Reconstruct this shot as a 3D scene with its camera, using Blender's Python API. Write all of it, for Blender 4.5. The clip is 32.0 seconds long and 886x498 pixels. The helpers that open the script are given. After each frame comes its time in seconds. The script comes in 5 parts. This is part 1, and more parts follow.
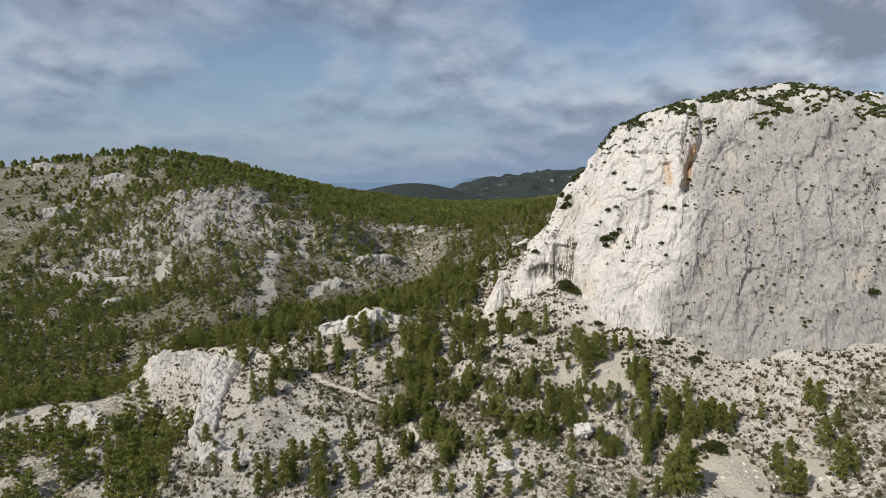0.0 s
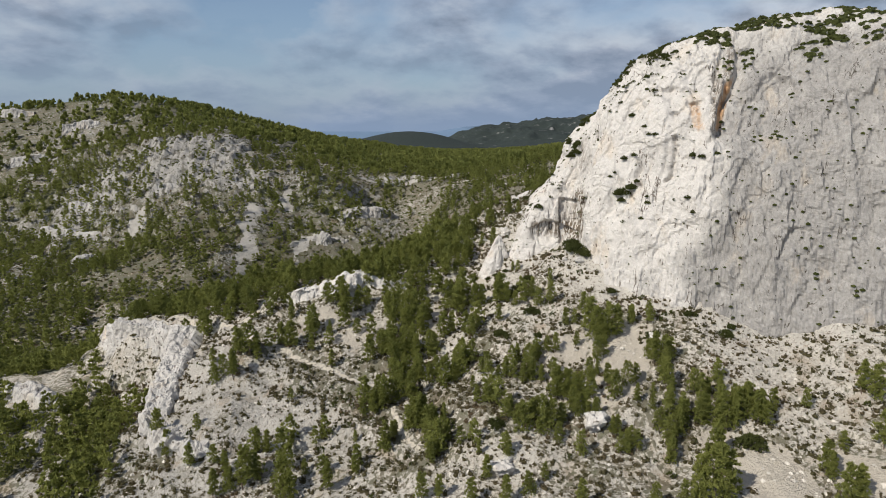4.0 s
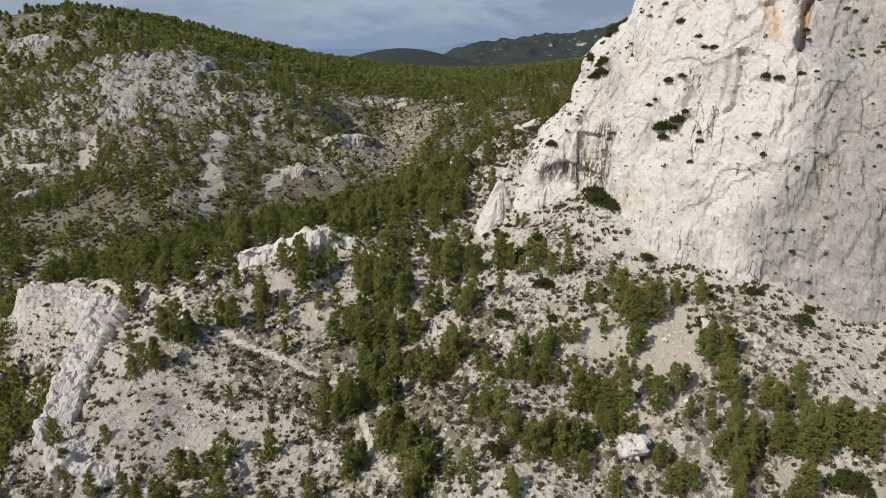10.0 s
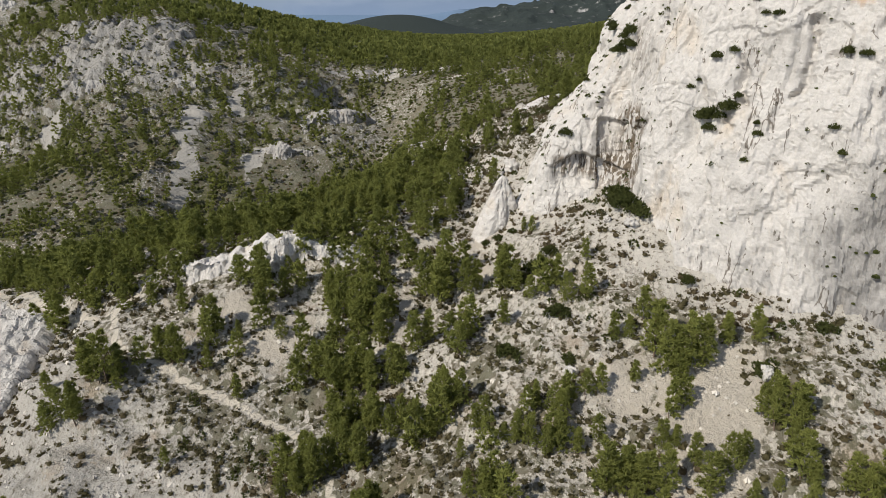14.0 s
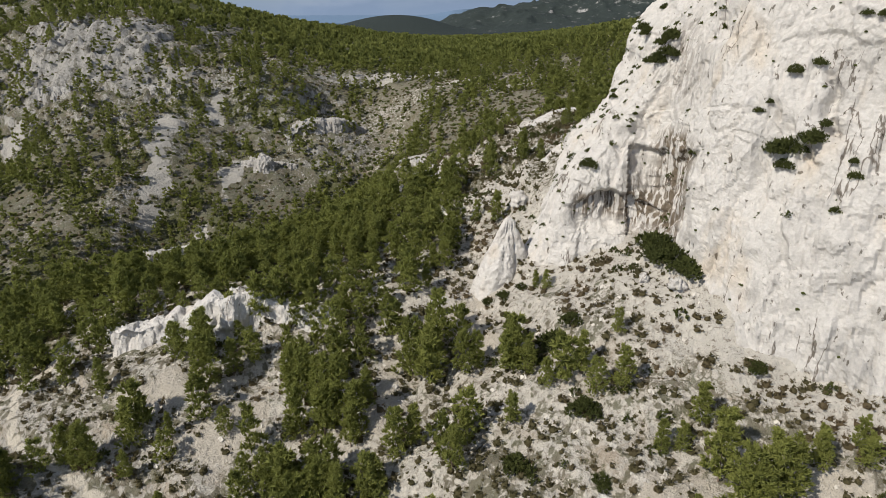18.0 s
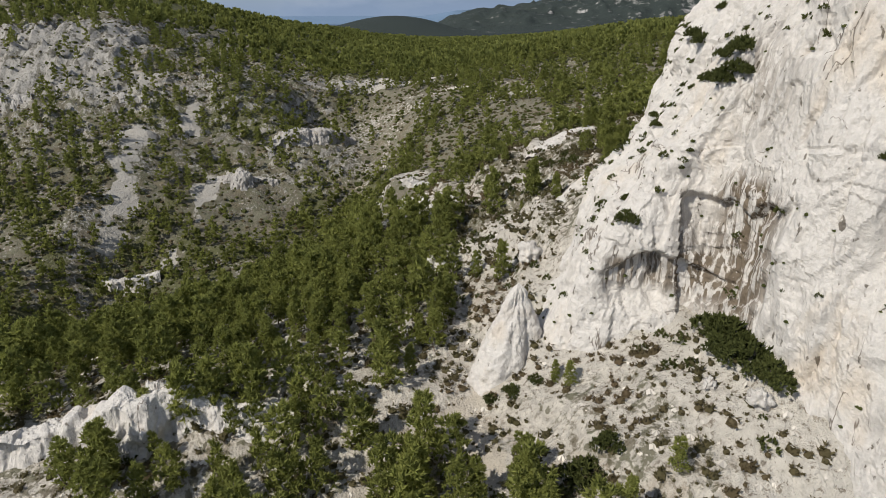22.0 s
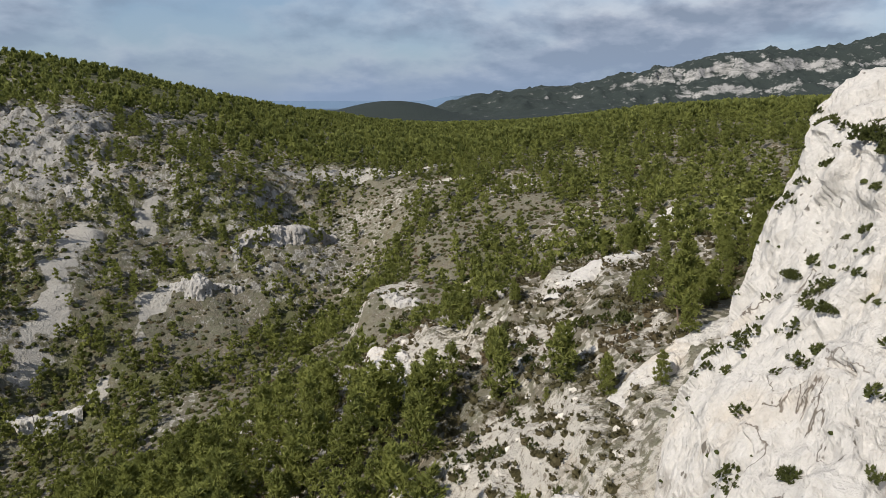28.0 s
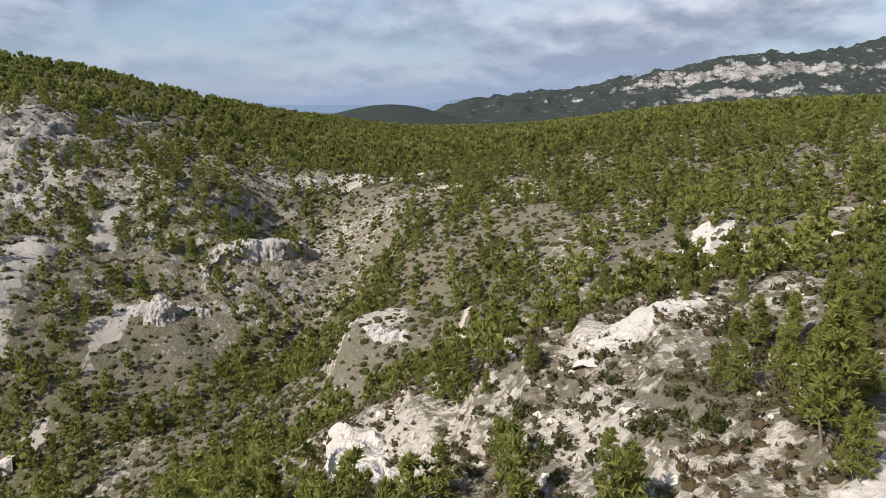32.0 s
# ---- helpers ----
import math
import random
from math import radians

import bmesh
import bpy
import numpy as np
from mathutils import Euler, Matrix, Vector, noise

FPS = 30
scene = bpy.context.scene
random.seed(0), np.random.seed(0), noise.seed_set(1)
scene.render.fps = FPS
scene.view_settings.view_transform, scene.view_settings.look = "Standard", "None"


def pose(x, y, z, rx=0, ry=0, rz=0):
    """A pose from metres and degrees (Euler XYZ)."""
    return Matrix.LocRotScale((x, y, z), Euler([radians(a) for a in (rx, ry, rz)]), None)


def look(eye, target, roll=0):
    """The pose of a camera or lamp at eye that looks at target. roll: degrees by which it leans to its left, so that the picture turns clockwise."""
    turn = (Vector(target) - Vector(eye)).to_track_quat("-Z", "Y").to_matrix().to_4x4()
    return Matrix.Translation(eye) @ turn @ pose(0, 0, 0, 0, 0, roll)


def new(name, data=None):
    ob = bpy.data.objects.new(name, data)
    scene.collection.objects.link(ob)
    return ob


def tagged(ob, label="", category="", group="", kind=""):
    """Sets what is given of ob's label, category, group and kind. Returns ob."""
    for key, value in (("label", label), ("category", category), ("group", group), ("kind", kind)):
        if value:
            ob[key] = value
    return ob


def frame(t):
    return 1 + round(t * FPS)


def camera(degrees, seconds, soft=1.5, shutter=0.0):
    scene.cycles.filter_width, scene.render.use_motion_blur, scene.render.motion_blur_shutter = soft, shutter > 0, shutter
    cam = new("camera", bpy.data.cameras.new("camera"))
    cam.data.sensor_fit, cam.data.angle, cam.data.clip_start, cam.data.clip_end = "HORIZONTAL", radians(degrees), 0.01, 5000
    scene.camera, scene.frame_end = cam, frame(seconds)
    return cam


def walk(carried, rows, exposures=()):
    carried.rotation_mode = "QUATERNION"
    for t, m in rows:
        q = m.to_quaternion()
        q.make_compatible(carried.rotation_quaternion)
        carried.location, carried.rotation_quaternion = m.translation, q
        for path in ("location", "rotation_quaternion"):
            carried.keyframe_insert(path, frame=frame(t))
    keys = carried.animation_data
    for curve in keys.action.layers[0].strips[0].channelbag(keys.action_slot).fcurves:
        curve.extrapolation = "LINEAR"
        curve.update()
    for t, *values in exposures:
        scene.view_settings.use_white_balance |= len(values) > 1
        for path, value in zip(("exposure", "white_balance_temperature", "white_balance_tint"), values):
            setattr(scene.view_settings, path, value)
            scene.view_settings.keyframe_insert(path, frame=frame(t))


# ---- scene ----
cam = camera(68.08, 32.0, 0.8)
# seconds, eye, tilt, lean and turn in degrees
PATH = [
    (0.0, -11.97, -232.96, 46.72, 83.936, 0.119, 0.706),
    (0.5, -11.48, -229.25, 46.51, 82.663, 0.113, 0.675),
    (1.0, -11.05, -225.53, 46.30, 81.344, 0.107, 0.645),
    (1.5, -10.74, -221.81, 46.11, 81.394, 0.100, 0.629),
    (2.0, -10.48, -218.13, 45.92, 81.423, 0.094, 0.610),
    (2.5, -10.26, -214.50, 45.75, 79.789, 0.086, 0.582),
    (3.0, -10.08, -210.93, 45.58, 79.408, 0.078, 0.548),
    (3.5, -9.94, -207.39, 45.42, 79.466, 0.069, 0.532),
    (5.5, -9.38, -193.11, 45.10, 79.615, 0.039, 0.425),
    (6.0, -9.23, -189.53, 45.07, 79.632, 0.031, 0.402),
    (6.5, -9.08, -185.96, 45.02, 79.638, 0.021, 0.369),
    (7.0, -8.96, -182.37, 44.95, 79.527, 0.013, 0.344),
    (7.5, -8.81, -178.81, 44.87, 76.963, 0.005, 0.301),
    (8.0, -8.66, -175.23, 44.75, 76.715, -0.002, 0.271),
    (8.5, -8.49, -171.63, 44.59, 76.721, -0.007, 0.229),
    (9.0, -8.32, -168.00, 44.42, 73.714, -0.014, 0.189),
    (9.5, -8.15, -164.32, 44.26, 72.925, -0.017, 0.151),
    (10.0, -7.98, -160.63, 44.12, 72.697, -0.021, 0.108),
    (10.5, -7.80, -156.97, 44.01, 70.004, -0.021, 0.070),
    (11.0, -7.60, -153.33, 43.96, 70.009, -0.018, 0.045),
    (11.5, -7.38, -149.77, 43.94, 70.019, -0.013, 0.030),
    (12.0, -7.18, -146.22, 43.91, 69.995, -0.011, 0.019),
    (12.5, -6.97, -142.71, 43.89, 70.006, -0.010, 0.004),
    (13.0, -6.80, -139.17, 43.87, 70.033, -0.008, -0.006),
    (13.5, -6.62, -135.61, 43.88, 70.048, -0.007, -0.013),
    (14.0, -6.46, -132.02, 43.90, 70.048, -0.008, -0.023),
    (14.5, -6.31, -128.40, 43.93, 70.035, -0.009, -0.026),
    (16.5, -5.61, -114.16, 43.95, 70.019, -0.021, -0.062),
    (17.0, -5.50, -110.59, 43.94, 70.037, -0.030, -0.081),
    (17.5, -5.37, -107.00, 43.92, 70.051, -0.039, -0.108),
    (18.0, -5.22, -103.39, 43.88, 70.069, -0.047, -0.126),
    (18.5, -5.04, -99.78, 43.82, 70.110, -0.050, -0.134),
    (19.0, -4.85, -96.23, 43.78, 70.083, -0.057, -0.138),
    (19.5, -4.65, -92.70, 43.78, 70.114, -0.061, -0.149),
    (20.0, -4.49, -89.18, 43.80, 70.111, -0.064, -0.151),
    (20.5, -4.31, -85.66, 43.85, 70.110, -0.066, -0.173),
    (21.0, -4.16, -82.10, 43.88, 70.105, -0.067, -0.189),
    (21.5, -3.97, -78.54, 43.89, 70.119, -0.065, -0.205),
    (22.0, -3.81, -74.98, 43.88, 70.129, -0.063, -0.217),
    (22.5, -3.65, -71.40, 43.83, 70.155, -0.058, -0.230),
    (23.0, -3.44, -67.84, 43.77, 70.149, -0.055, -0.250),
    (23.5, -3.25, -64.29, 43.68, 70.177, -0.053, -0.267),
    (24.0, -3.03, -60.73, 43.64, 70.174, -0.049, -0.283),
    (24.5, -2.79, -57.14, 43.64, 70.167, -0.043, -0.303),
    (25.0, -2.55, -53.51, 43.70, 71.425, -0.036, -0.318),
    (25.5, -2.30, -49.82, 43.85, 74.381, -0.024, -0.326),
    (26.0, -2.10, -46.05, 44.12, 76.812, -0.011, -0.319),
    (26.5, -1.89, -42.31, 44.35, 76.871, 0.002, -0.327),
    (28.5, -1.29, -28.23, 43.60, 77.004, 0.028, -0.366),
    (29.0, -1.09, -24.82, 43.39, 77.025, 0.029, -0.378),
    (29.5, -0.89, -21.42, 43.19, 77.077, 0.025, -0.387),
    (30.0, -0.67, -17.99, 42.97, 77.109, 0.020, -0.397),
    (30.5, -0.45, -14.49, 42.74, 77.144, 0.012, -0.421),
    (31.0, -0.32, -10.90, 42.44, 77.190, 0.007, -0.426),
    (31.5, -0.20, -7.23, 42.10, 77.245, 0.002, -0.443),
    (32.0, -0.08, -3.53, 41.75, 77.331, -0.003, -0.455),
]
walk(cam, [(t, pose(x, y, z, tilt, 0, turn) @ pose(0, 0, 0, 0, 0, lean)) for t, x, y, z, tilt, lean, turn in PATH],
     ((0, 0.0, 6500, 10), (24, 0.0, 6500, 10), (26, 0.0, 6500, 10), (29, 0.22, 6550, 11), (32, 0.42, 6700, 13.5)))

# ---- sky and sun ----
SUN_TO = Vector((-0.62, -0.50, 0.72)).normalized()
world = bpy.data.worlds.new("sky")
scene.world = world
world.use_nodes = True
nt = world.node_tree
nt.nodes.clear()


def node(tree, kind, **inputs):
    n = tree.nodes.new(kind)
    for key, value in inputs.items():
        n.inputs[key.replace("_", " ")].default_value = value
    return n


def math_node(tree, operation, a, b=None, clamp=False):
    n = tree.nodes.new("ShaderNodeMath")
    n.operation, n.use_clamp = operation, clamp
    for socket, value in zip(n.inputs, (a, b)):
        if value is None:
            continue
        if isinstance(value, (int, float)):
            socket.default_value = value
        else:
            tree.links.new(value, socket)
    return n.outputs[0]


def ramp_node(tree, fac, *stops):
    n = tree.nodes.new("ShaderNodeValToRGB")
    while len(n.color_ramp.elements) < len(stops):
        n.color_ramp.elements.new(0.5)
    for e, (at, colour) in zip(n.color_ramp.elements, stops):
        e.position, e.color = at, (*colour, 1) if len(colour) == 3 else colour
    tree.links.new(fac, n.inputs[0])
    return n.outputs[0]


def mix_node(tree, fac, a, b, blend="MIX"):
    n = tree.nodes.new("ShaderNodeMix")
    n.data_type, n.blend_type = "RGBA", blend
    for socket, value in zip((n.inputs[0], n.inputs[6], n.inputs[7]), (fac, a, b)):
        if isinstance(value, (int, float)):
            socket.default_value = value
        elif isinstance(value, tuple):
            socket.default_value = (*value, 1) if len(value) == 3 else value
        else:
            tree.links.new(value, socket)
    return n.outputs[2]


def noise_node(tree, vector, scale, detail=4.0, rough=0.55, distortion=0.0):
    n = tree.nodes.new("ShaderNodeTexNoise")
    n.inputs["Scale"].default_value, n.inputs["Detail"].default_value = scale, detail
    n.inputs["Roughness"].default_value, n.inputs["Distortion"].default_value = rough, distortion
    tree.links.new(vector, n.inputs["Vector"])
    return n.outputs["Fac"]


def mapped(tree, vector, scale=(1, 1, 1), move=(0, 0, 0), turn=(0, 0, 0)):
    n = tree.nodes.new("ShaderNodeMapping")
    n.inputs["Scale"].default_value, n.inputs["Location"].default_value, n.inputs["Rotation"].default_value = scale, move, turn
    tree.links.new(vector, n.inputs["Vector"])
    return n.outputs[0]


sky = nt.nodes.new("ShaderNodeTexSky")
sky.sky_type, sky.sun_disc = "NISHITA", False
sky.sun_elevation = math.asin(SUN_TO.z)
sky.sun_rotation = math.atan2(SUN_TO.x, SUN_TO.y)
sky.altitude, sky.air_density, sky.dust_density, sky.ozone_density = 200, 1.0, 0.4, 4.0
where = nt.nodes.new("ShaderNodeTexCoord").outputs["Generated"]
axes = nt.nodes.new("ShaderNodeSeparateXYZ")
nt.links.new(where, axes.inputs[0])
# a flat layer of cloud: its cells shrink towards the horizon
rise = math_node(nt, "ADD", math_node(nt, "MAXIMUM", axes.outputs[2], 0.0), 0.36)
layer = nt.nodes.new("ShaderNodeCombineXYZ")
nt.links.new(math_node(nt, "DIVIDE", axes.outputs[0], rise), layer.inputs[0])
nt.links.new(math_node(nt, "DIVIDE", axes.outputs[1], rise), layer.inputs[1])
flat_dir = layer.outputs[0]
dense = noise_node(nt, mapped(nt, flat_dir, (2.0, 1.9, 1.0), (1.7, 0.4, 0.0)), 1.0, 8, 0.54, 0.1)
above = noise_node(nt, mapped(nt, flat_dir, (2.0, 1.9, 1.0), (1.7, 0.56, 0.0)), 1.0, 8, 0.54, 0.1)
bank = noise_node(nt, mapped(nt, flat_dir, (0.8, 0.8, 1.0), (5.2, 3.1, 0.0)), 1.0, 3, 0.5, 0.1)
thick = math_node(nt, "ADD", math_node(nt, "MULTIPLY", dense, 0.60), math_node(nt, "MULTIPLY", bank, 0.48))
veil = ramp_node(nt, thick, (0.45, (0.10,) * 3), (0.54, (0.55,) * 3), (0.62, (0.95,) * 3))
lit = math_node(nt, "ADD", math_node(nt, "MULTIPLY", math_node(nt, "SUBTRACT", above, dense), 1.5), math_node(nt, "SUBTRACT", 1.06, thick))
shade = ramp_node(nt, lit, (0.36, (0.26, 0.305, 0.39)), (0.50, (0.43, 0.475, 0.57)), (0.66, (0.76, 0.78, 0.82)))
haze = ramp_node(nt, axes.outputs[2], (0.0, (0.9,) * 3), (0.05, (0.55,) * 3), (0.16, (0.0,) * 3))
air = nt.nodes.new("ShaderNodeBackground")
air.inputs["Strength"].default_value = 0.085
nt.links.new(sky.outputs[0], air.inputs["Color"])
cloud = nt.nodes.new("ShaderNodeBackground")
cloud.inputs["Strength"].default_value = 0.85
nt.links.new(shade, cloud.inputs["Color"])
both = nt.nodes.new("ShaderNodeMixShader")
nt.links.new(veil, both.inputs[0])
nt.links.new(air.outputs[0], both.inputs[1])
nt.links.new(cloud.outputs[0], both.inputs[2])
mist = nt.nodes.new("ShaderNodeBackground")
mist.inputs["Color"].default_value, mist.inputs["Strength"].default_value = (0.235, 0.32, 0.465, 1), 1.0
low = nt.nodes.new("ShaderNodeMixShader")
nt.links.new(haze, low.inputs[0])
nt.links.new(both.outputs[0], low.inputs[1])
nt.links.new(mist.outputs[0], low.inputs[2])
nt.links.new(low.outputs[0], nt.nodes.new("ShaderNodeOutputWorld").inputs[0])

sun = new("sun", bpy.data.lights.new("sun", "SUN"))
sun.data.energy, sun.data.angle, sun.data.color = 4.1, radians(1.2), (1.0, 0.94, 0.84)
sun.matrix_world = look(SUN_TO * 300, (0, 0, 0))

# ---- materials ----
def material(name, rough=0.9, spec=0.25):
    m = bpy.data.materials.new(name)
    m.use_nodes = True
    tree = m.node_tree
    bsdf = tree.nodes["Principled BSDF"]
    bsdf.inputs["Roughness"].default_value, bsdf.inputs["Specular IOR Level"].default_value = rough, spec
    return m, tree, bsdf, tree.nodes.new("ShaderNodeTexCoord").outputs["Object"]


def relief(tree, bsdf, fac, strength, distance):
    n = tree.nodes.new("ShaderNodeBump")
    n.inputs["Strength"].default_value, n.inputs["Distance"].default_value = strength, distance
    tree.links.new(fac, n.inputs["Height"])
    tree.links.new(n.outputs[0], bsdf.inputs["Normal"])


def attribute(tree, name):
    n = tree.nodes.new("ShaderNodeAttribute")
    n.attribute_name = name
    return n.outputs["Fac"]


def make_limestone(name, streaks=True, pale=(0.660, 0.632, 0.600), grey=(0.335, 0.323, 0.310)):
    m, tree, bsdf, at = material(name, 0.92, 0.2)
    broad = noise_node(tree, at, 0.035, 4, 0.55)
    blotch = noise_node(tree, at, 0.22, 6, 0.65, 0.6)
    grain = noise_node(tree, at, 2.2, 6, 0.7)
    run = noise_node(tree, mapped(tree, at, (0.8, 0.8, 0.035)), 1.0, 7, 0.68, 0.3)
    lichen = math_node(tree, "ADD", attribute(tree, "lichen"), math_node(tree, "MULTIPLY", math_node(tree, "SUBTRACT", broad, 0.5), 1.1))
    mask = math_node(tree, "MULTIPLY", math_node(tree, "ADD", math_node(tree, "MULTIPLY", run, 0.6), math_node(tree, "MULTIPLY", blotch, 0.75)), lichen)
    colour = mix_node(tree, ramp_node(tree, mask, (0.12, (0, 0, 0)), (0.62, (0.9, 0.9, 0.9))), pale, grey)
    warm = ramp_node(tree, noise_node(tree, mapped(tree, at, (0.12, 0.12, 0.06), (4, 9, 1)), 1.0, 5, 0.6, 0.3), (0.58, (0, 0, 0)), (0.76, (0.6, 0.6, 0.6)))
    colour = mix_node(tree, warm, colour, (0.64, 0.53, 0.40))
    # brown drip streaks; the mask also carries painted shade of brow and chimney
    stain_shade = ramp_node(tree, noise_node(tree, mapped(tree, at, (1.5, 1.5, 0.05), (2, 5, 0)), 1.0, 4, 0.6, 0.3), (0.43, (0, 0, 0)), (0.52, (1, 1, 1)))
    stain_shade = math_node(tree, "MULTIPLY", stain_shade, attribute(tree, "stain_shade"))
    colour = mix_node(tree, stain_shade, colour, (0.180, 0.145, 0.108))
    crack = ramp_node(tree, noise_node(tree, mapped(tree, at, (0.6, 0.6, 0.34)), 1.0, 8, 0.7, 0.5), (0.30, (0.42, 0.40, 0.37)), (0.36, (1, 1, 1)))
    colour = mix_node(tree, 0.7, colour, crack, "MULTIPLY")
    colour = mix_node(tree, 0.5, colour, ramp_node(tree, grain, (0.3, (0.72, 0.71, 0.69)), (0.65, (1.08, 1.07, 1.05))), "MULTIPLY")
    pits = ramp_node(tree, noise_node(tree, mapped(tree, at, (1.1, 1.1, 0.55), (8, 1, 3)), 1.0, 3, 0.5, 0.2), (0.665, (1, 1, 1)), (0.71, (0.32, 0.30, 0.27)))
    colour = mix_node(tree, 1.0, colour, pits, "MULTIPLY")
    # thin joints between blocks, open in places
    block = tree.nodes.new("ShaderNodeTexVoronoi")
    block.feature = "DISTANCE_TO_EDGE"
    block.inputs["Scale"].default_value = 1.0
    bent = tree.nodes.new("ShaderNodeVectorMath")
    bent.operation = "ADD"
    warp = tree.nodes.new("ShaderNodeTexNoise")
    warp.inputs["Scale"].default_value, warp.inputs["Detail"].default_value = 0.35, 5
    tree.links.new(at, warp.inputs["Vector"])
    tree.links.new(mapped(tree, at, (0.26, 0.26, 0.13)), bent.inputs[0])
    tree.links.new(mapped(tree, warp.outputs["Color"], (0.9, 0.9, 0.9)), bent.inputs[1])
    tree.links.new(bent.outputs[0], block.inputs["Vector"])
    open_at = ramp_node(tree, noise_node(tree, mapped(tree, at, (0.11, 0.11, 0.09), (4, 4, 9)), 1.0, 4, 0.6), (0.57, (0.06,) * 3), (0.66, (0.0,) * 3))
    colour = mix_node(tree, 1.0, colour, ramp_node(tree, math_node(tree, "ADD", block.outputs["Distance"], open_at), (0.004, (0.45, 0.42, 0.39)), (0.014, (1, 1, 1))), "MULTIPLY")
    rust = ramp_node(tree, math_node(tree, "ADD", math_node(tree, "MULTIPLY", attribute(tree, "rust"), 0.6), math_node(tree, "MULTIPLY", run, 0.55)), (0.55, (0, 0, 0)), (0.75, (0.85,) * 3))
    colour = mix_node(tree, rust, colour, (0.50, 0.30, 0.15))
    # long upright cracks, broken here and there
    seam = math_node(tree, "ABSOLUTE", math_node(tree, "SUBTRACT", noise_node(tree, mapped(tree, at, (0.17, 0.17, 0.018), (1, 6, 2)), 1.0, 5, 0.55, 0.25), 0.5))
    seam = math_node(tree, "ADD", seam, ramp_node(tree, noise_node(tree, mapped(tree, at, (0.1, 0.1, 0.07), (7, 2, 5)), 1.0, 3, 0.6), (0.50, (0.05,) * 3), (0.60, (0.0,) * 3)))
    colour = mix_node(tree, 1.0, colour, ramp_node(tree, seam, (0.003, (0.30, 0.27, 0.24)), (0.010, (1, 1, 1))), "MULTIPLY")
    flute = noise_node(tree, mapped(tree, at, (1.7, 1.7, 0.10), (3, 3, 8)), 1.0, 5, 0.6, 0.3)
    colour = mix_node(tree, math_node(tree, "ADD", 0.12, math_node(tree, "MULTIPLY", attribute(tree, "lichen"), 0.45), True), colour, ramp_node(tree, flute, (0.34, (0.66, 0.65, 0.64)), (0.56, (1.06, 1.06, 1.05))), "MULTIPLY")
    tree.links.new(colour, bsdf.inputs["Base Color"])
    lumps = noise_node(tree, mapped(tree, at, (0.8, 0.8, 0.55)), 1.0, 9, 0.66, 0.15)
    height_of = math_node(tree, "ADD", lumps, math_node(tree, "ADD", math_node(tree, "MULTIPLY", grain, 0.25), math_node(tree, "MULTIPLY", flute, math_node(tree, "MULTIPLY", attribute(tree, "lichen"), 0.22))))
    relief(tree, bsdf, height_of, 1.0, 0.62)
    return m


LIMESTONE = make_limestone("limestone")


